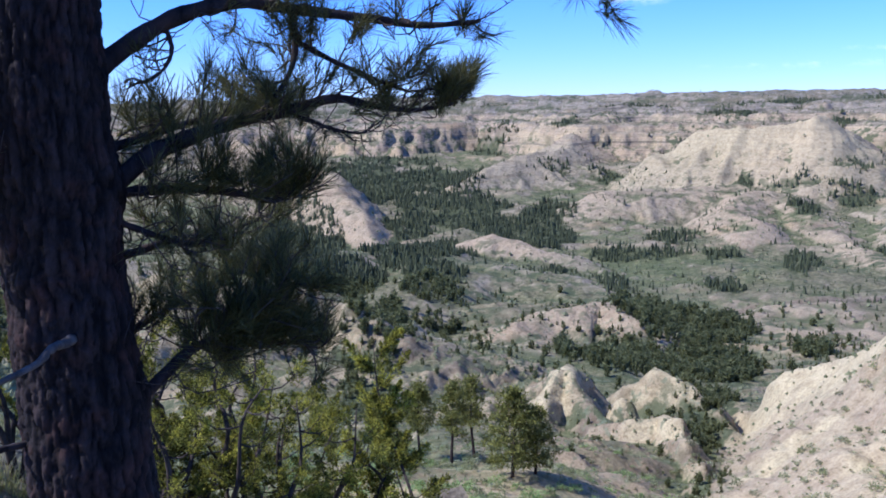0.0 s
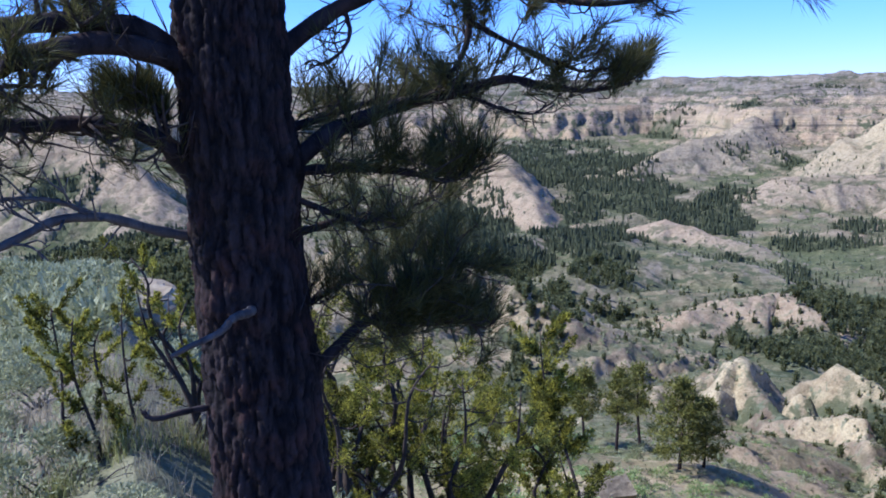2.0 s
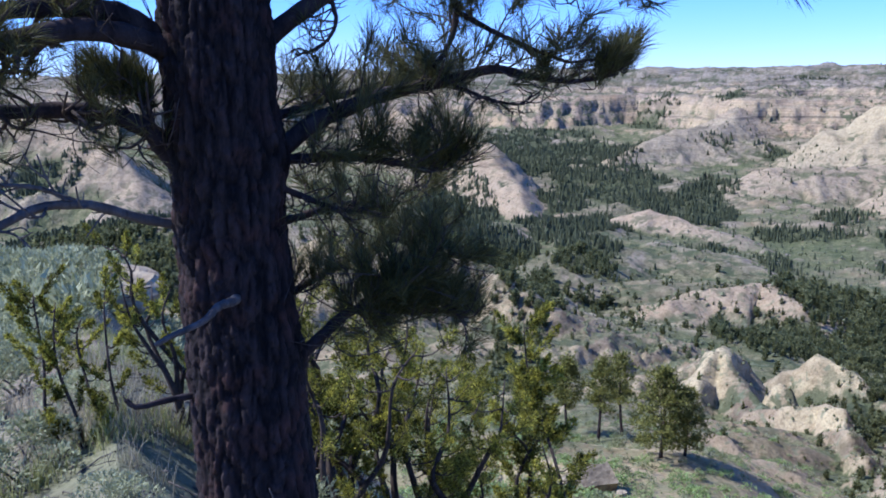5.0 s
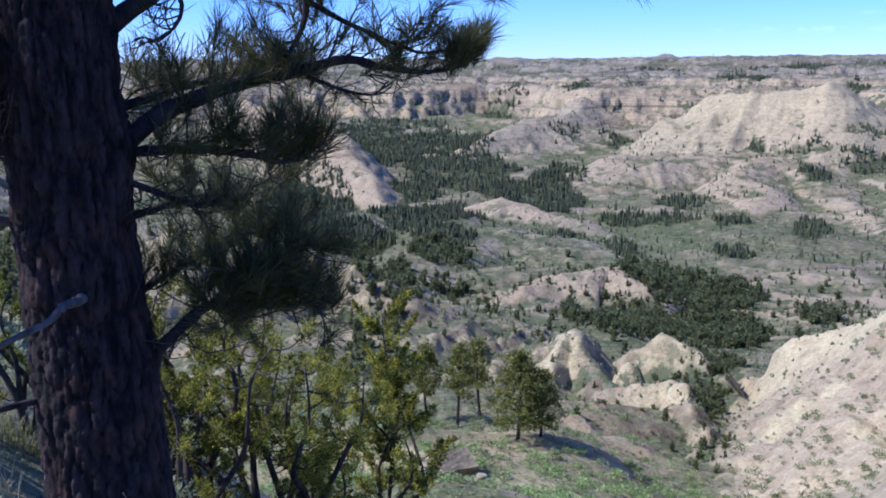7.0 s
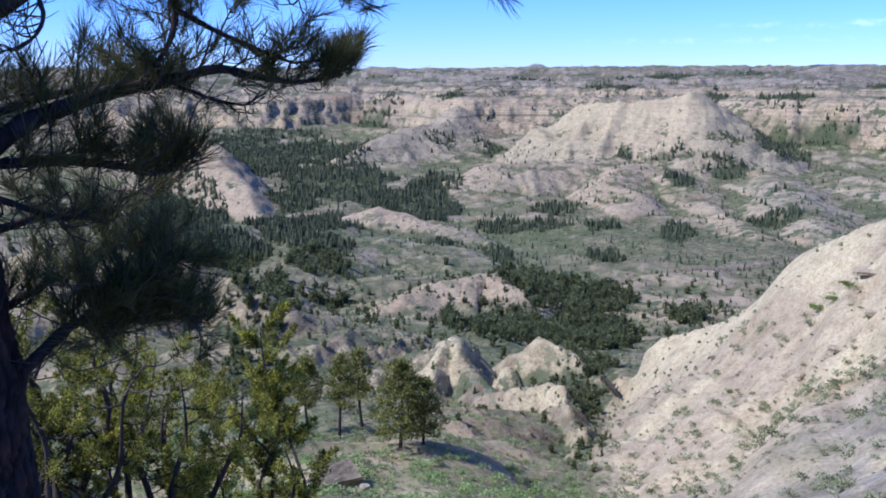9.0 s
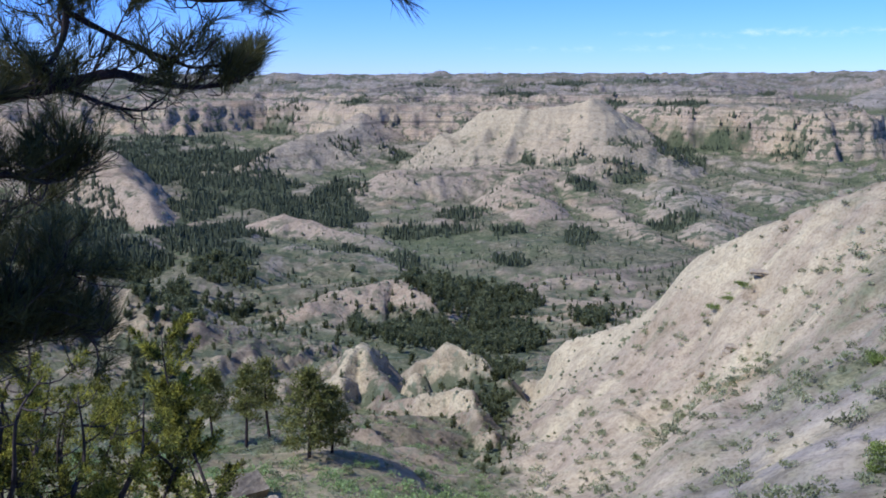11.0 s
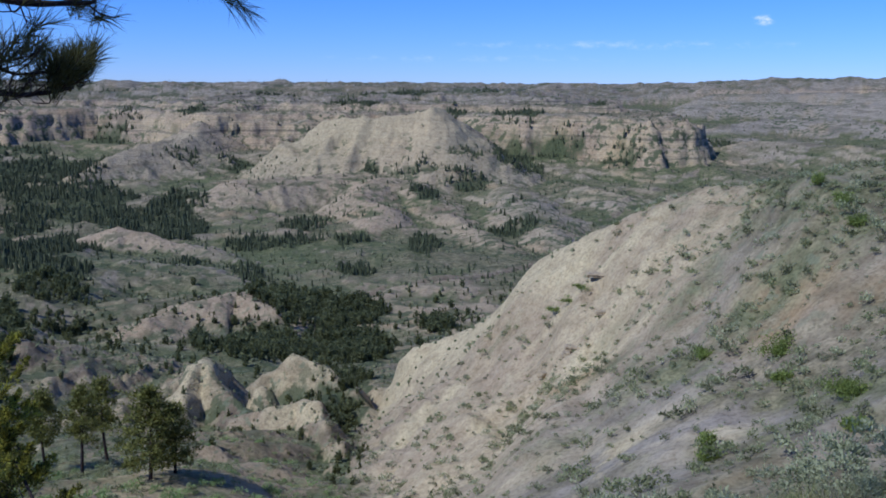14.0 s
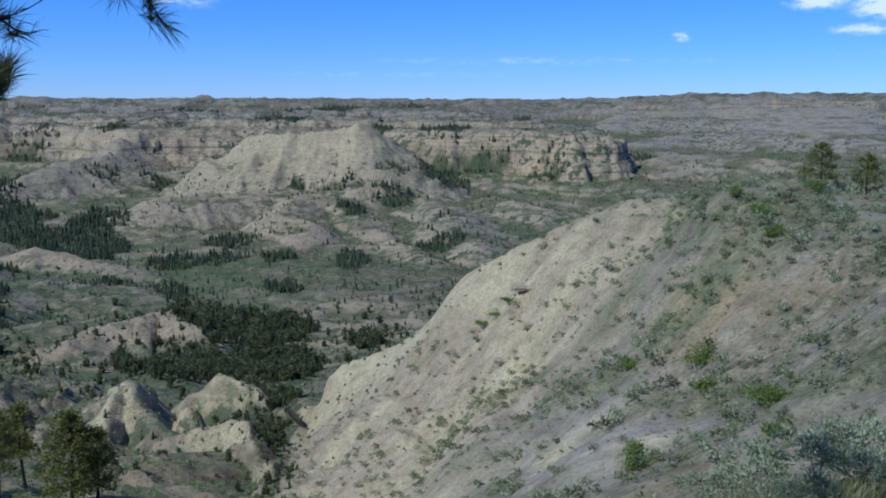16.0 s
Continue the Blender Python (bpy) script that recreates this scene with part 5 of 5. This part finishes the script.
# ---- junipers, small pines, sagebrush, grass and stones ----
def ground_z(x, y):
    return float(relief(np.array([float(x)]), np.array([float(y)]))[0])


def spray(tris, base, way, size, wide, rng, count=430, leaf=0.009):
    """A juniper plume: many small upright scales about a thin axis."""
    way = unit(way)
    u = rng.uniform(0, 1, count)
    out = rng.normal(0, 1, (count, 3))
    out -= np.outer(out @ way, way)
    out /= np.linalg.norm(out, axis=1, keepdims=True) + 1e-9
    w = wide * np.sin(np.pi * np.clip(u * 0.85 + 0.12, 0, 1)) ** 0.8 * rng.uniform(0.1, 1, count) * (0.65 + 0.35 * np.sin(u * 17 + rng.uniform(0, 6)))
    c = base + np.outer(u * size, way) + out * w[:, None]
    d = way + 0.9 * out + 0.3 * rng.normal(0, 1, (count, 3))
    d /= np.linalg.norm(d, axis=1, keepdims=True)
    s = np.cross(d, rng.normal(0, 1, (count, 3)))
    s /= np.linalg.norm(s, axis=1, keepdims=True) + 1e-9
    k = leaf * rng.uniform(0.6, 1.4, count)[:, None]
    tris.append(np.stack([c - 0.45 * k * s, c + 0.45 * k * s, c + 1.9 * k * d], 1))


def juniper(x, y, height, spread, stems, plumes, rng, label, lean=(0, 0), low=0.25, size=0.3, wide=0.06, name="juniper_bush", leaf=0.009):
    """A juniper: crooked grey-brown stems that carry upright yellow-green plumes."""
    root = tagged(new(name), label, "bush")
    z = ground_z(x, y)
    root.location = (x, y, z)
    tris = []
    for k in range(stems):
        a, far = 2 * np.pi * k / stems + rng.uniform(-0.5, 0.5), spread * rng.uniform(0.3, 1.0)
        tall = height * rng.uniform(0.7, 1.0)
        end = np.array((far * math.cos(a) + lean[0], far * math.sin(a) + lean[1], tall))
        pts = [(0, 0, -0.15), 0.3 * end * (1.3, 1.3, 0.7) + 0.07 * height * rng.normal(0, 1, 3), 0.55 * end * (1.1, 1.1, 1) + 0.06 * height * rng.normal(0, 1, 3), 0.8 * end + 0.05 * height * rng.normal(0, 1, 3), end]
        line = smooth_line(pts, 16)
        verts, faces = [], []
        tube(verts, faces, line, np.linspace(0.005 + 0.016 * height * (1 if spread > 0.3 else 0.6), 0.003, 16), 6, rng, 0.12)
        for j in range(plumes):
            u = low + (1 - low) * (j + rng.uniform(0, 1)) / plumes
            i = min(int(u * 15), 14)
            side = rng.normal(0, 1, 3) * (1, 1, 0.3)
            d = unit(0.8 * unit(side) + np.array((0, 0, 0.55)) + 0.4 * unit(line[i + 1] - line[i]))
            reach = 0.16 * spread * rng.uniform(0.2, 1.6) + 0.03
            p = line[i] + reach * unit(side * (1, 1, 0.2) + np.array((0, 0, 0.15)))
            tube(verts, faces, smooth_line([line[i], 0.5 * (line[i] + p) - (0, 0, 0.02), p, p + 0.6 * size * d], 5), np.linspace(0.006, 0.002, 5), 4)
            spray(tris, p, d, size * rng.uniform(0.6, 1.25), wide * rng.uniform(0.7, 1.3), rng, leaf=leaf)
        part("stem", mesh_of("stem", verts, faces, TWIG_BARK), root)
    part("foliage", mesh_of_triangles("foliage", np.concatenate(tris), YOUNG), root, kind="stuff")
    return root


def small_pine(x, y, height, wide, rng, clumps, label, bare=0.3, forks=1):
    """A young pine: straight trunk, whorled limbs and clumps of needles at their ends."""
    root = tagged(new("young_pine"), label, "tree", "pines on the slopes")
    root.location = (x, y, ground_z(x, y) - 0.1)
    tris, verts, faces = [], [], []
    top = np.array((0.03 * height * rng.normal(), 0.03 * height * rng.normal(), height))
    line = smooth_line([(0, 0, 0), 0.5 * top + 0.02 * height * rng.normal(0, 1, 3) * (1, 1, 0), top], 14)
    tube(verts, faces, line, np.linspace(0.018 * height + 0.03, 0.02, 14), 8, rng, 0.08)
    part("trunk", mesh_of("trunk", verts, faces, BARK), root)
    verts, faces = [], []
    for k in range(clumps):
        u = bare + (0.98 - bare) * (k + 0.5) / clumps
        p = line[min(int(u * 13), 13)]
        a = k * 2.4 + rng.uniform(-0.4, 0.4)
        reach = 0.5 * wide * float(np.interp((u - bare) / (1 - bare), [0, 0.12, 0.4, 0.8, 1], [0.6, 1.0, 0.9, 0.42, 0.06])) * rng.uniform(0.55, 1.15)
        e = p + np.array((reach * math.cos(a), reach * math.sin(a), 0.18 * reach + 0.05 * height * rng.uniform(-0.3, 1)))
        tube(verts, faces, smooth_line([p, 0.5 * (p + e) - (0, 0, 0.05 * reach), e], 5), np.linspace(0.02, 0.006, 5) * height / 5, 5)
        for c in (e, 0.6 * e + 0.4 * p + 0.02 * height * rng.normal(0, 1, 3)):
            n = 60
            s = 0.034 * height * rng.uniform(0.6, 1.5)
            o = rng.normal(0, 1, (n, 3)) * (s, s, 0.7 * s) + c
            d = rng.normal(0, 1, (n, 3)) + (0, 0, 0.6) + 0.5 * (o - c) / s
            d /= np.linalg.norm(d, axis=1, keepdims=True)
            w = np.cross(d, rng.normal(0, 1, (n, 3)))
            w /= np.linalg.norm(w, axis=1, keepdims=True)
            q = 0.026 * height * rng.uniform(0.6, 1.4, (n, 1))
            tris.append(np.stack([o - 0.3 * q * w, o + 0.3 * q * w, o + 1.5 * q * d], 1))
    part("branchwork", mesh_of("branchwork", verts, faces, BARK), root, kind="stuff")
    part("crown", mesh_of_triangles("crown", np.concatenate(tris), PINE_GREEN), root, kind="stuff")
    return root


def bench_pines():
    rng = np.random.default_rng(21)
    for x, y, h, w, n in ((-2.4, 83.2, 7.4, 2.9, 26), (0.35, 78, 7.3, 2.8, 24), (2.5, 82, 7.8, 2.6, 18), (5.0, 69.4, 7.0, 5.0, 52), (6.9, 70.8, 5.6, 3.6, 40), (-6.5, 86, 5.5, 3.0, 30), (-11, 80, 6.2, 3.4, 34), (74.2, 66.4, 4.2, 4.0, 44), (75.6, 62.2, 4.0, 3.8, 40), (77.5, 59.5, 3.4, 3.4, 34)):
        small_pine(x, y, h, w, rng, n, "young pine with yellow-green needles on the slope below", 0.2 if w > 3.5 else 0.45)


bench_pines()


def junipers():
    rng = np.random.default_rng(31)
    full, thin = "yellow-green juniper bush with crooked stems on the slope edge", "spindly young juniper with upright yellow-green sprays"
    juniper(-1.50, 5.42, 1.4, 0.6, 7, 12, rng, full, low=0.25, size=0.22, wide=0.085)
    juniper(-1.12, 5.95, 1.8, 0.75, 7, 12, rng, full, low=0.35, size=0.22, wide=0.085)
    juniper(-0.92, 6.42, 1.75, 0.5, 5, 11, rng, full, (0.1, 0), low=0.38, size=0.24, wide=0.085)
    juniper(-1.9, 6.6, 2.0, 0.7, 5, 10, rng, full, low=0.4, size=0.22, wide=0.085)
    juniper(-0.78, 10.5, 3.6, 0.24, 3, 20, rng, "slender yellow-green juniper tree below the edge", low=0.3, size=0.42, wide=0.11, name="juniper_tree", leaf=0.02)
    juniper(-2.98, 4.88, 0.98, 0.12, 2, 12, rng, thin, (-0.12, -0.02), 0.2, 0.18, 0.045)
    juniper(-2.84, 5.2, 0.9, 0.14, 2, 9, rng, thin, (-0.12, 0), 0.2, 0.18, 0.045)
    juniper(-2.66, 5.6, 1.3, 0.45, 6, 6, rng, thin, (0, 0), 0.35, 0.18, 0.05)
    juniper(-2.25, 5.9, 1.2, 0.4, 5, 6, rng, thin, (0, 0), 0.35, 0.18, 0.05)


junipers()


def sage_mesh(rng, leaves=2300, grow=0.8):
    """A lobed mound of small grey leaves that point out and up from its crowns."""
    lobes = 13
    turn, out = rng.uniform(0, 2 * np.pi, lobes), 0.78 * np.sqrt(rng.uniform(0, 1, lobes))
    mid = np.stack([out * np.cos(turn), out * np.sin(turn), 0.62 - 0.42 * out ** 2 + rng.uniform(-0.06, 0.1, lobes)], -1)
    size = rng.uniform(0.18, 0.34, (lobes, 1))
    k = rng.integers(0, lobes, leaves)
    way = rng.normal(0, 1, (leaves, 3)) + (0, 0, 0.55)
    way /= np.linalg.norm(way, axis=1, keepdims=True)
    c = mid[k] + size[k] * way * rng.uniform(0.6, 1.05, (leaves, 1))
    c[:, 2] = np.maximum(c[:, 2], 0.04)
    d = way + (0, 0, 0.5) + 0.5 * rng.normal(0, 1, (leaves, 3))
    d /= np.linalg.norm(d, axis=1, keepdims=True)
    side = np.cross(d, rng.normal(0, 1, (leaves, 3)))
    side /= np.linalg.norm(side, axis=1, keepdims=True)
    q = grow * rng.uniform(0.06, 0.12, (leaves, 1))
    return np.stack([c - 0.24 * q * side, c + 0.24 * q * side, c + q * d], 1)


def sagebrush():
    """Clumps of sagebrush near the camera, each a thing; alike ones share a mesh."""
    rng = np.random.default_rng(41)
    meshes, stems = [], []
    for k in range(5):
        meshes.append(mesh_of_triangles("foliage", sage_mesh(rng), SAGE))
        verts, faces = [], []
        for j in range(9):
            a = rng.uniform(0, 6.28)
            e = np.array((0.5 * math.cos(a), 0.5 * math.sin(a), 0.45)) * rng.uniform(0.6, 1)
            tube(verts, faces, smooth_line([(0, 0, -0.1), 0.5 * e + 0.08 * rng.normal(0, 1, 3), e], 5), np.linspace(0.028, 0.008, 5), 4)
        stems.append(mesh_of("woody_base", verts, faces, DEAD_WOOD))
    edge = [(5.35, 4.75), (4.95, 5.05), (5.0, 4.45), (5.6, 4.25), (4.45, 5.35), (3.9, 5.55), (5.75, 4.6)]
    spots, tries = list(edge), 0
    while len(spots) < 110 and tries < 9000:
        tries += 1
        a, r = radians(rng.uniform(-52, -16)), 3.6 + 10 * rng.uniform(0, 1) ** 0.75
        if rng.uniform() < 0.16:
            a, r = radians(rng.uniform(34, 54)), rng.uniform(4.6, 6.6)
        x, y = r * math.sin(a), r * math.cos(a)
        if math.hypot(x + 1.2, y - 3.1) < 0.7 or any(math.hypot(x - p, y - q) < 0.56 + 0.055 * r for p, q in spots):
            continue
        spots.append((x, y))
    # the slope farther off
    n = 4600
    a, r = np.radians(rng.uniform(-54, -17, n)), 8.5 + 44 * rng.uniform(0, 1, n) ** 1.1
    x, y = r * np.sin(a), r * np.cos(a)
    keep = waves(x, y, 2.2, 3, 84, 0.6) > 0.34 - 0.3 * ramp(r, 10, 15)
    x, y = x[keep], y[keep]
    size = (0.36 + 0.46 * rng.uniform(0, 1, len(x)) ** 1.4) * (1 + 0.5 * ramp(np.hypot(x, y), 20, 50))
    strew("hillside_sagebrush", np.stack([x, y, relief(x, y) - 0.02], -1), size * 0.9, size, [sage_mesh(rng, 320, 1.8) for k in range(5)], SAGE, rng, "grey-green sagebrush over the farther hillside", "brush")
    for x, y in spots:
        k = rng.integers(0, 5)
        s = (0.24 + 0.22 * rng.uniform(0, 1) ** 1.2) * (1 + 0.045 * math.hypot(x, y))
        s = s * 0.92 if x > 0 else s
        root = tagged(new("sagebrush"), "grey-green sagebrush clump on the dry hillside", "bush", "sagebrush by the path")
        part("foliage", meshes[k], root, kind="stuff")
        part("woody_base", stems[k], root, kind="stuff")
        root.matrix_basis = pose(x, y, ground_z(x, y) - 0.02, 0, 0, rng.uniform(0, 360)) @ Matrix.Diagonal((s, s, s * rng.uniform(0.75, 1.05), 1))


sagebrush()


SHRUB_GREEN = leaf_material("shrub_leaves", (0.13, 0.17, 0.035), (0.36, 0.42, 0.10), 0.45)


def green_shrubs():
    """Leafy shrubs on the face of the spur and along its hollow."""
    rng = np.random.default_rng(45)
    for x, y, wide, tall in ((47.4, 52.3, 3.4, 1.7), (41.0, 39.4, 2.3, 1.3), (46.2, 59.5, 1.6, 1.1), (56.5, 98.5, 2.8, 0.5), (55.6, 99.6, 2.2, 0.5), (57.4, 97.2, 1.8, 0.45), (41.5, 39.5, 1.5, 1.0), (34, 43, 1.4, 0.9), (32.5, 40.5, 1.2, 0.8), (47, 52, 1.6, 1.0), (44, 48, 1.2, 0.8), (60, 58, 1.6, 1.1), (63, 63, 1.8, 1.1), (66, 69, 1.7, 1.2), (71, 64, 1.8, 1.5), (36, 34, 1.4, 0.8)):
        root = tagged(new("green_shrub"), "leafy green shrub on the bare clay slope", "bush", "shrubs on the spur")
        n = 1300
        lobes = rng.uniform(-1, 1, (9, 3)) * (0.42 * wide, 0.42 * wide, 0.22 * tall) + (0, 0, 0.45 * tall)
        o = lobes[rng.integers(0, 9, n)] + rng.normal(0, 1, (n, 3)) * (0.13 * wide, 0.13 * wide, 0.17 * tall)
        o[:, 2] = np.abs(o[:, 2])
        d = rng.normal(0, 1, (n, 3)) + (0, 0, 0.8)
        d /= np.linalg.norm(d, axis=1, keepdims=True)
        w = np.cross(d, rng.normal(0, 1, (n, 3)))
        w /= np.linalg.norm(w, axis=1, keepdims=True)
        q = 0.07 * rng.uniform(0.6, 1.5, (n, 1))
        part("foliage", mesh_of_triangles("foliage", np.stack([o - 0.6 * q * w, o + 0.6 * q * w, o + 1.6 * q * d], 1), SHRUB_GREEN), root, kind="stuff")
        verts, faces = [], []
        for k in range(7):
            tube(verts, faces, smooth_line([(0, 0, -0.2), 0.5 * lobes[k] + 0.05 * rng.normal(0, 1, 3), lobes[k]], 4), np.linspace(0.03, 0.01, 4), 4)
        part("woody_base", mesh_of("woody_base", verts, faces, TWIG_BARK), root, kind="stuff")
        root.location = (x, y, ground_z(x, y) - 0.05)


green_shrubs()


def blades(rng, x, y, height, lean, width):
    n = len(x)
    base = np.stack([x, y, relief(x, y) - 0.01], -1)
    a = rng.uniform(0, 2 * np.pi, n)
    out = np.stack([np.cos(a), np.sin(a), 0 * a], -1) * (lean * rng.uniform(0.2, 1.2, n) * height)[:, None]
    side = np.stack([-np.sin(a + 0.6), np.cos(a + 0.6), 0 * a], -1) * width
    mid, end = base + 0.35 * out, base + out
    mid[:, 2] += 0.6 * height
    end[:, 2] += height
    return np.concatenate([np.stack([base - side, base + side, mid + 0.7 * side], 1), np.stack([base - side, mid + 0.7 * side, mid - 0.7 * side], 1), np.stack([mid - 0.7 * side, mid + 0.7 * side, end], 1)])


def grasses():
    rng = np.random.default_rng(51)
    for name, material, n, tall, label, seed, width in (("grass", GRASS, 110000, 0.17, "tufts of fresh green grass on the hillside", 85, 0.0022), ("dry_grass", STRAW, 56000, 0.2, "pale dry grass among the sagebrush", 86, 0.0016)):
        tufts = n // 14
        a = np.where(rng.uniform(0, 1, tufts) < 0.72, rng.uniform(-50, -8, tufts), rng.uniform(20, 55, tufts))
        r = 2.6 * np.exp(rng.uniform(0, 1, tufts) * math.log(9.0))
        r = np.where(a > 0, 3.2 + 4.0 * rng.uniform(0, 1, tufts), r)
        x, y = r * np.sin(np.radians(a)), r * np.cos(np.radians(a))
        keep = waves(x, y, 1.3, 3, seed) > 0.05
        x, y, r = x[keep], y[keep], r[keep]
        x, y = np.repeat(x, 14), np.repeat(y, 14)
        w = 0.035 * (1 + np.repeat(r, 14) / 12)
        x, y = x + rng.normal(0, 1, len(x)) * w, y + rng.normal(0, 1, len(x)) * w
        h = tall * rng.uniform(0.4, 1.2, len(x)) * (1 - 0.45 * ramp(np.repeat(r, 14), 6, 14))
        ob = new(name, mesh_of_triangles(name, blades(rng, x, y, h, 0.6, width * (1 + np.repeat(r, 14)[:, None] / 9)), material))
        tagged(ob, label, "grass", kind="stuff")


grasses()


def twig_litter():
    """Dead twigs and broken stalks on the ground between the sagebrush."""
    rng = np.random.default_rng(57)
    verts, faces = [], []
    n = 900
    a, r = np.radians(rng.uniform(-54, -12, n)), 2.7 + 5.5 * rng.uniform(0, 1, n) ** 0.9
    turn, half = rng.uniform(0, 6.28, n), rng.uniform(0.025, 0.14, n)
    x, y, u, v = r * np.sin(a), r * np.cos(a), half * np.cos(turn), half * np.sin(turn)
    p = np.stack([x - u, y - v, relief(x - u, y - v) + rng.uniform(0.0, 0.012, n)], -1)
    q = np.stack([x + u, y + v, relief(x + u, y + v) + rng.uniform(0.005, 0.05, n)], -1)
    for k in range(n):
        mid = 0.5 * (p[k] + q[k]) + (0.02 * rng.normal(), 0.02 * rng.normal(), 0.01)
        tube(verts, faces, [p[k], mid, q[k]], np.array((1.0, 0.9, 0.5)) * rng.uniform(0.002, 0.006), 4)
    ob = new("twig_litter", mesh_of("twig_litter", verts, faces, DEAD_WOOD))
    tagged(ob, "dead grey twigs lying on the dry hillside", "litter", kind="stuff")


twig_litter()


SPRING = leaf_material("spring_leaves", (0.20, 0.27, 0.08), (0.44, 0.54, 0.20), 0.45)


def bench_growth():
    """Bright spring growth on the bench and the slope below it."""
    rng = np.random.default_rng(55)
    x, y = rng.uniform(-14, 24, 2600), rng.uniform(46, 112, 2600)
    keep = ((waves(x, y, 6, 3, 87, 0.6) > 0.02) | ((y < 66) & (rng.uniform(0, 1, 2600) < 0.95))) & (x < 0.42 * y - 4) & ((y < 74) | (rng.uniform(0, 1, 2600) < 0.35))
    x, y = x[keep], y[keep]
    h = 0.25 + 0.7 * rng.uniform(0, 1, len(x)) ** 1.6
    kinds = [leaf_mound(rng, 90) for k in range(6)]
    strew("spring_scrub", np.stack([x, y, relief(x, y) - 0.03], -1), h, h * rng.uniform(0.9, 1.5, len(x)), kinds, SPRING, rng, "bright green spring growth on the bench below", "brush")


bench_growth()


def stone_material(name, deep=1.0):
    m, t, p = nodes_of(name)
    tex = t.nodes.new("ShaderNodeTexCoord").outputs["Object"]
    c = colour_ramp(t, noise_of(t, 3.0, 6, 0.65, tex), [(0.3, (0.19 * deep, 0.14 * deep, 0.08 * deep)), (0.55, (0.40 * deep, 0.315 * deep, 0.185 * deep)), (0.75, (0.52 * deep, 0.43 * deep, 0.27 * deep))])
    t.links.new(c, p.inputs["Base Color"])
    p.inputs["Roughness"].default_value = 0.9
    bumped(t, p, noise_of(t, 11, 6, 0.7, tex), 0.7, 0.06)
    return m


STONE = stone_material("sandstone")
BROWN_STONE = stone_material("brown_sandstone", 0.55)


def boulder(x, y, sx, sy, sz, turn, rng, label, sink=0.2, tip=0, up=None, worn=0.22, rock=None):
    """A weathered block with broken corners."""
    bm = bmesh.new()
    bmesh.ops.create_cube(bm, size=1)
    bmesh.ops.subdivide_edges(bm, edges=bm.edges[:], cuts=7, use_grid_fill=True)
    off = Vector((rng.uniform(0, 50), rng.uniform(0, 50), rng.uniform(0, 50)))
    for v in bm.verts:
        q = v.co.copy()
        v.co = (1 - worn) * q + worn * q.normalized() * 0.62
        v.co += 0.10 * noise.noise_vector(q * 2.2 + off) + 0.035 * noise.noise_vector(q * 7 + off)
        v.co = Vector((v.co.x * sx, v.co.y * sy, v.co.z * sz))
    me = bpy.data.meshes.new("boulder")
    bm.to_mesh(me)
    bm.free()
    me.materials.append(rock or STONE)
    ob = tagged(new("boulder", me), label, "rock", "fallen stones")
    ob.matrix_basis = pose(x, y, up if up is not None else ground_z(x, y) + sz * (0.5 - sink), tip, 0, turn)
    return ob


def stones():
    rng = np.random.default_rng(61)
    boulder(0.0, 59.0, 2.6, 1.9, 1.7, 25, rng, "large dark-faced block of brown sandstone on the bench", 0.15, 30, rock=BROWN_STONE)
    boulder(-2.2, 60.5, 1.9, 1.2, 0.35, -10, rng, "flat pale slab of sandstone on the bench", 0.2, 6)
    boulder(1.7, 57.8, 0.8, 0.6, 0.6, 50, rng, "small block of brown sandstone", 0.2)
    boulder(-9.15, 16.0, 2.0, 1.3, 0.6, 15, rng, "rounded pale sandstone ledge on the hill crest", 0.35, 16, None, 0.55)
    boulder(58.9, 95.7, 2.8, 1.5, 0.5, -32, rng, "jutting sandstone ledge over a dark hollow", 0.0, 0, ground_z(58.9, 95.7) - 0.08)
    boulder(51.8, 88.9, 2.0, 1.3, 0.5, -30, rng, "jutting sandstone ledge over a dark hollow", 0.0, 0, ground_z(51.8, 88.9) - 0.1)
    boulder(50.6, 88.5, 1.3, 0.9, 0.8, 60, rng, "small block of brown sandstone", 0.2)
    boulder(55.2, 88.6, 1.6, 0.8, 0.5, -30, rng, "white sandstone slab on the clay face", 0.3)
    boulder(49.0, 90.6, 1.2, 0.9, 0.7, 10, rng, "small block of brown sandstone", 0.2)


stones()
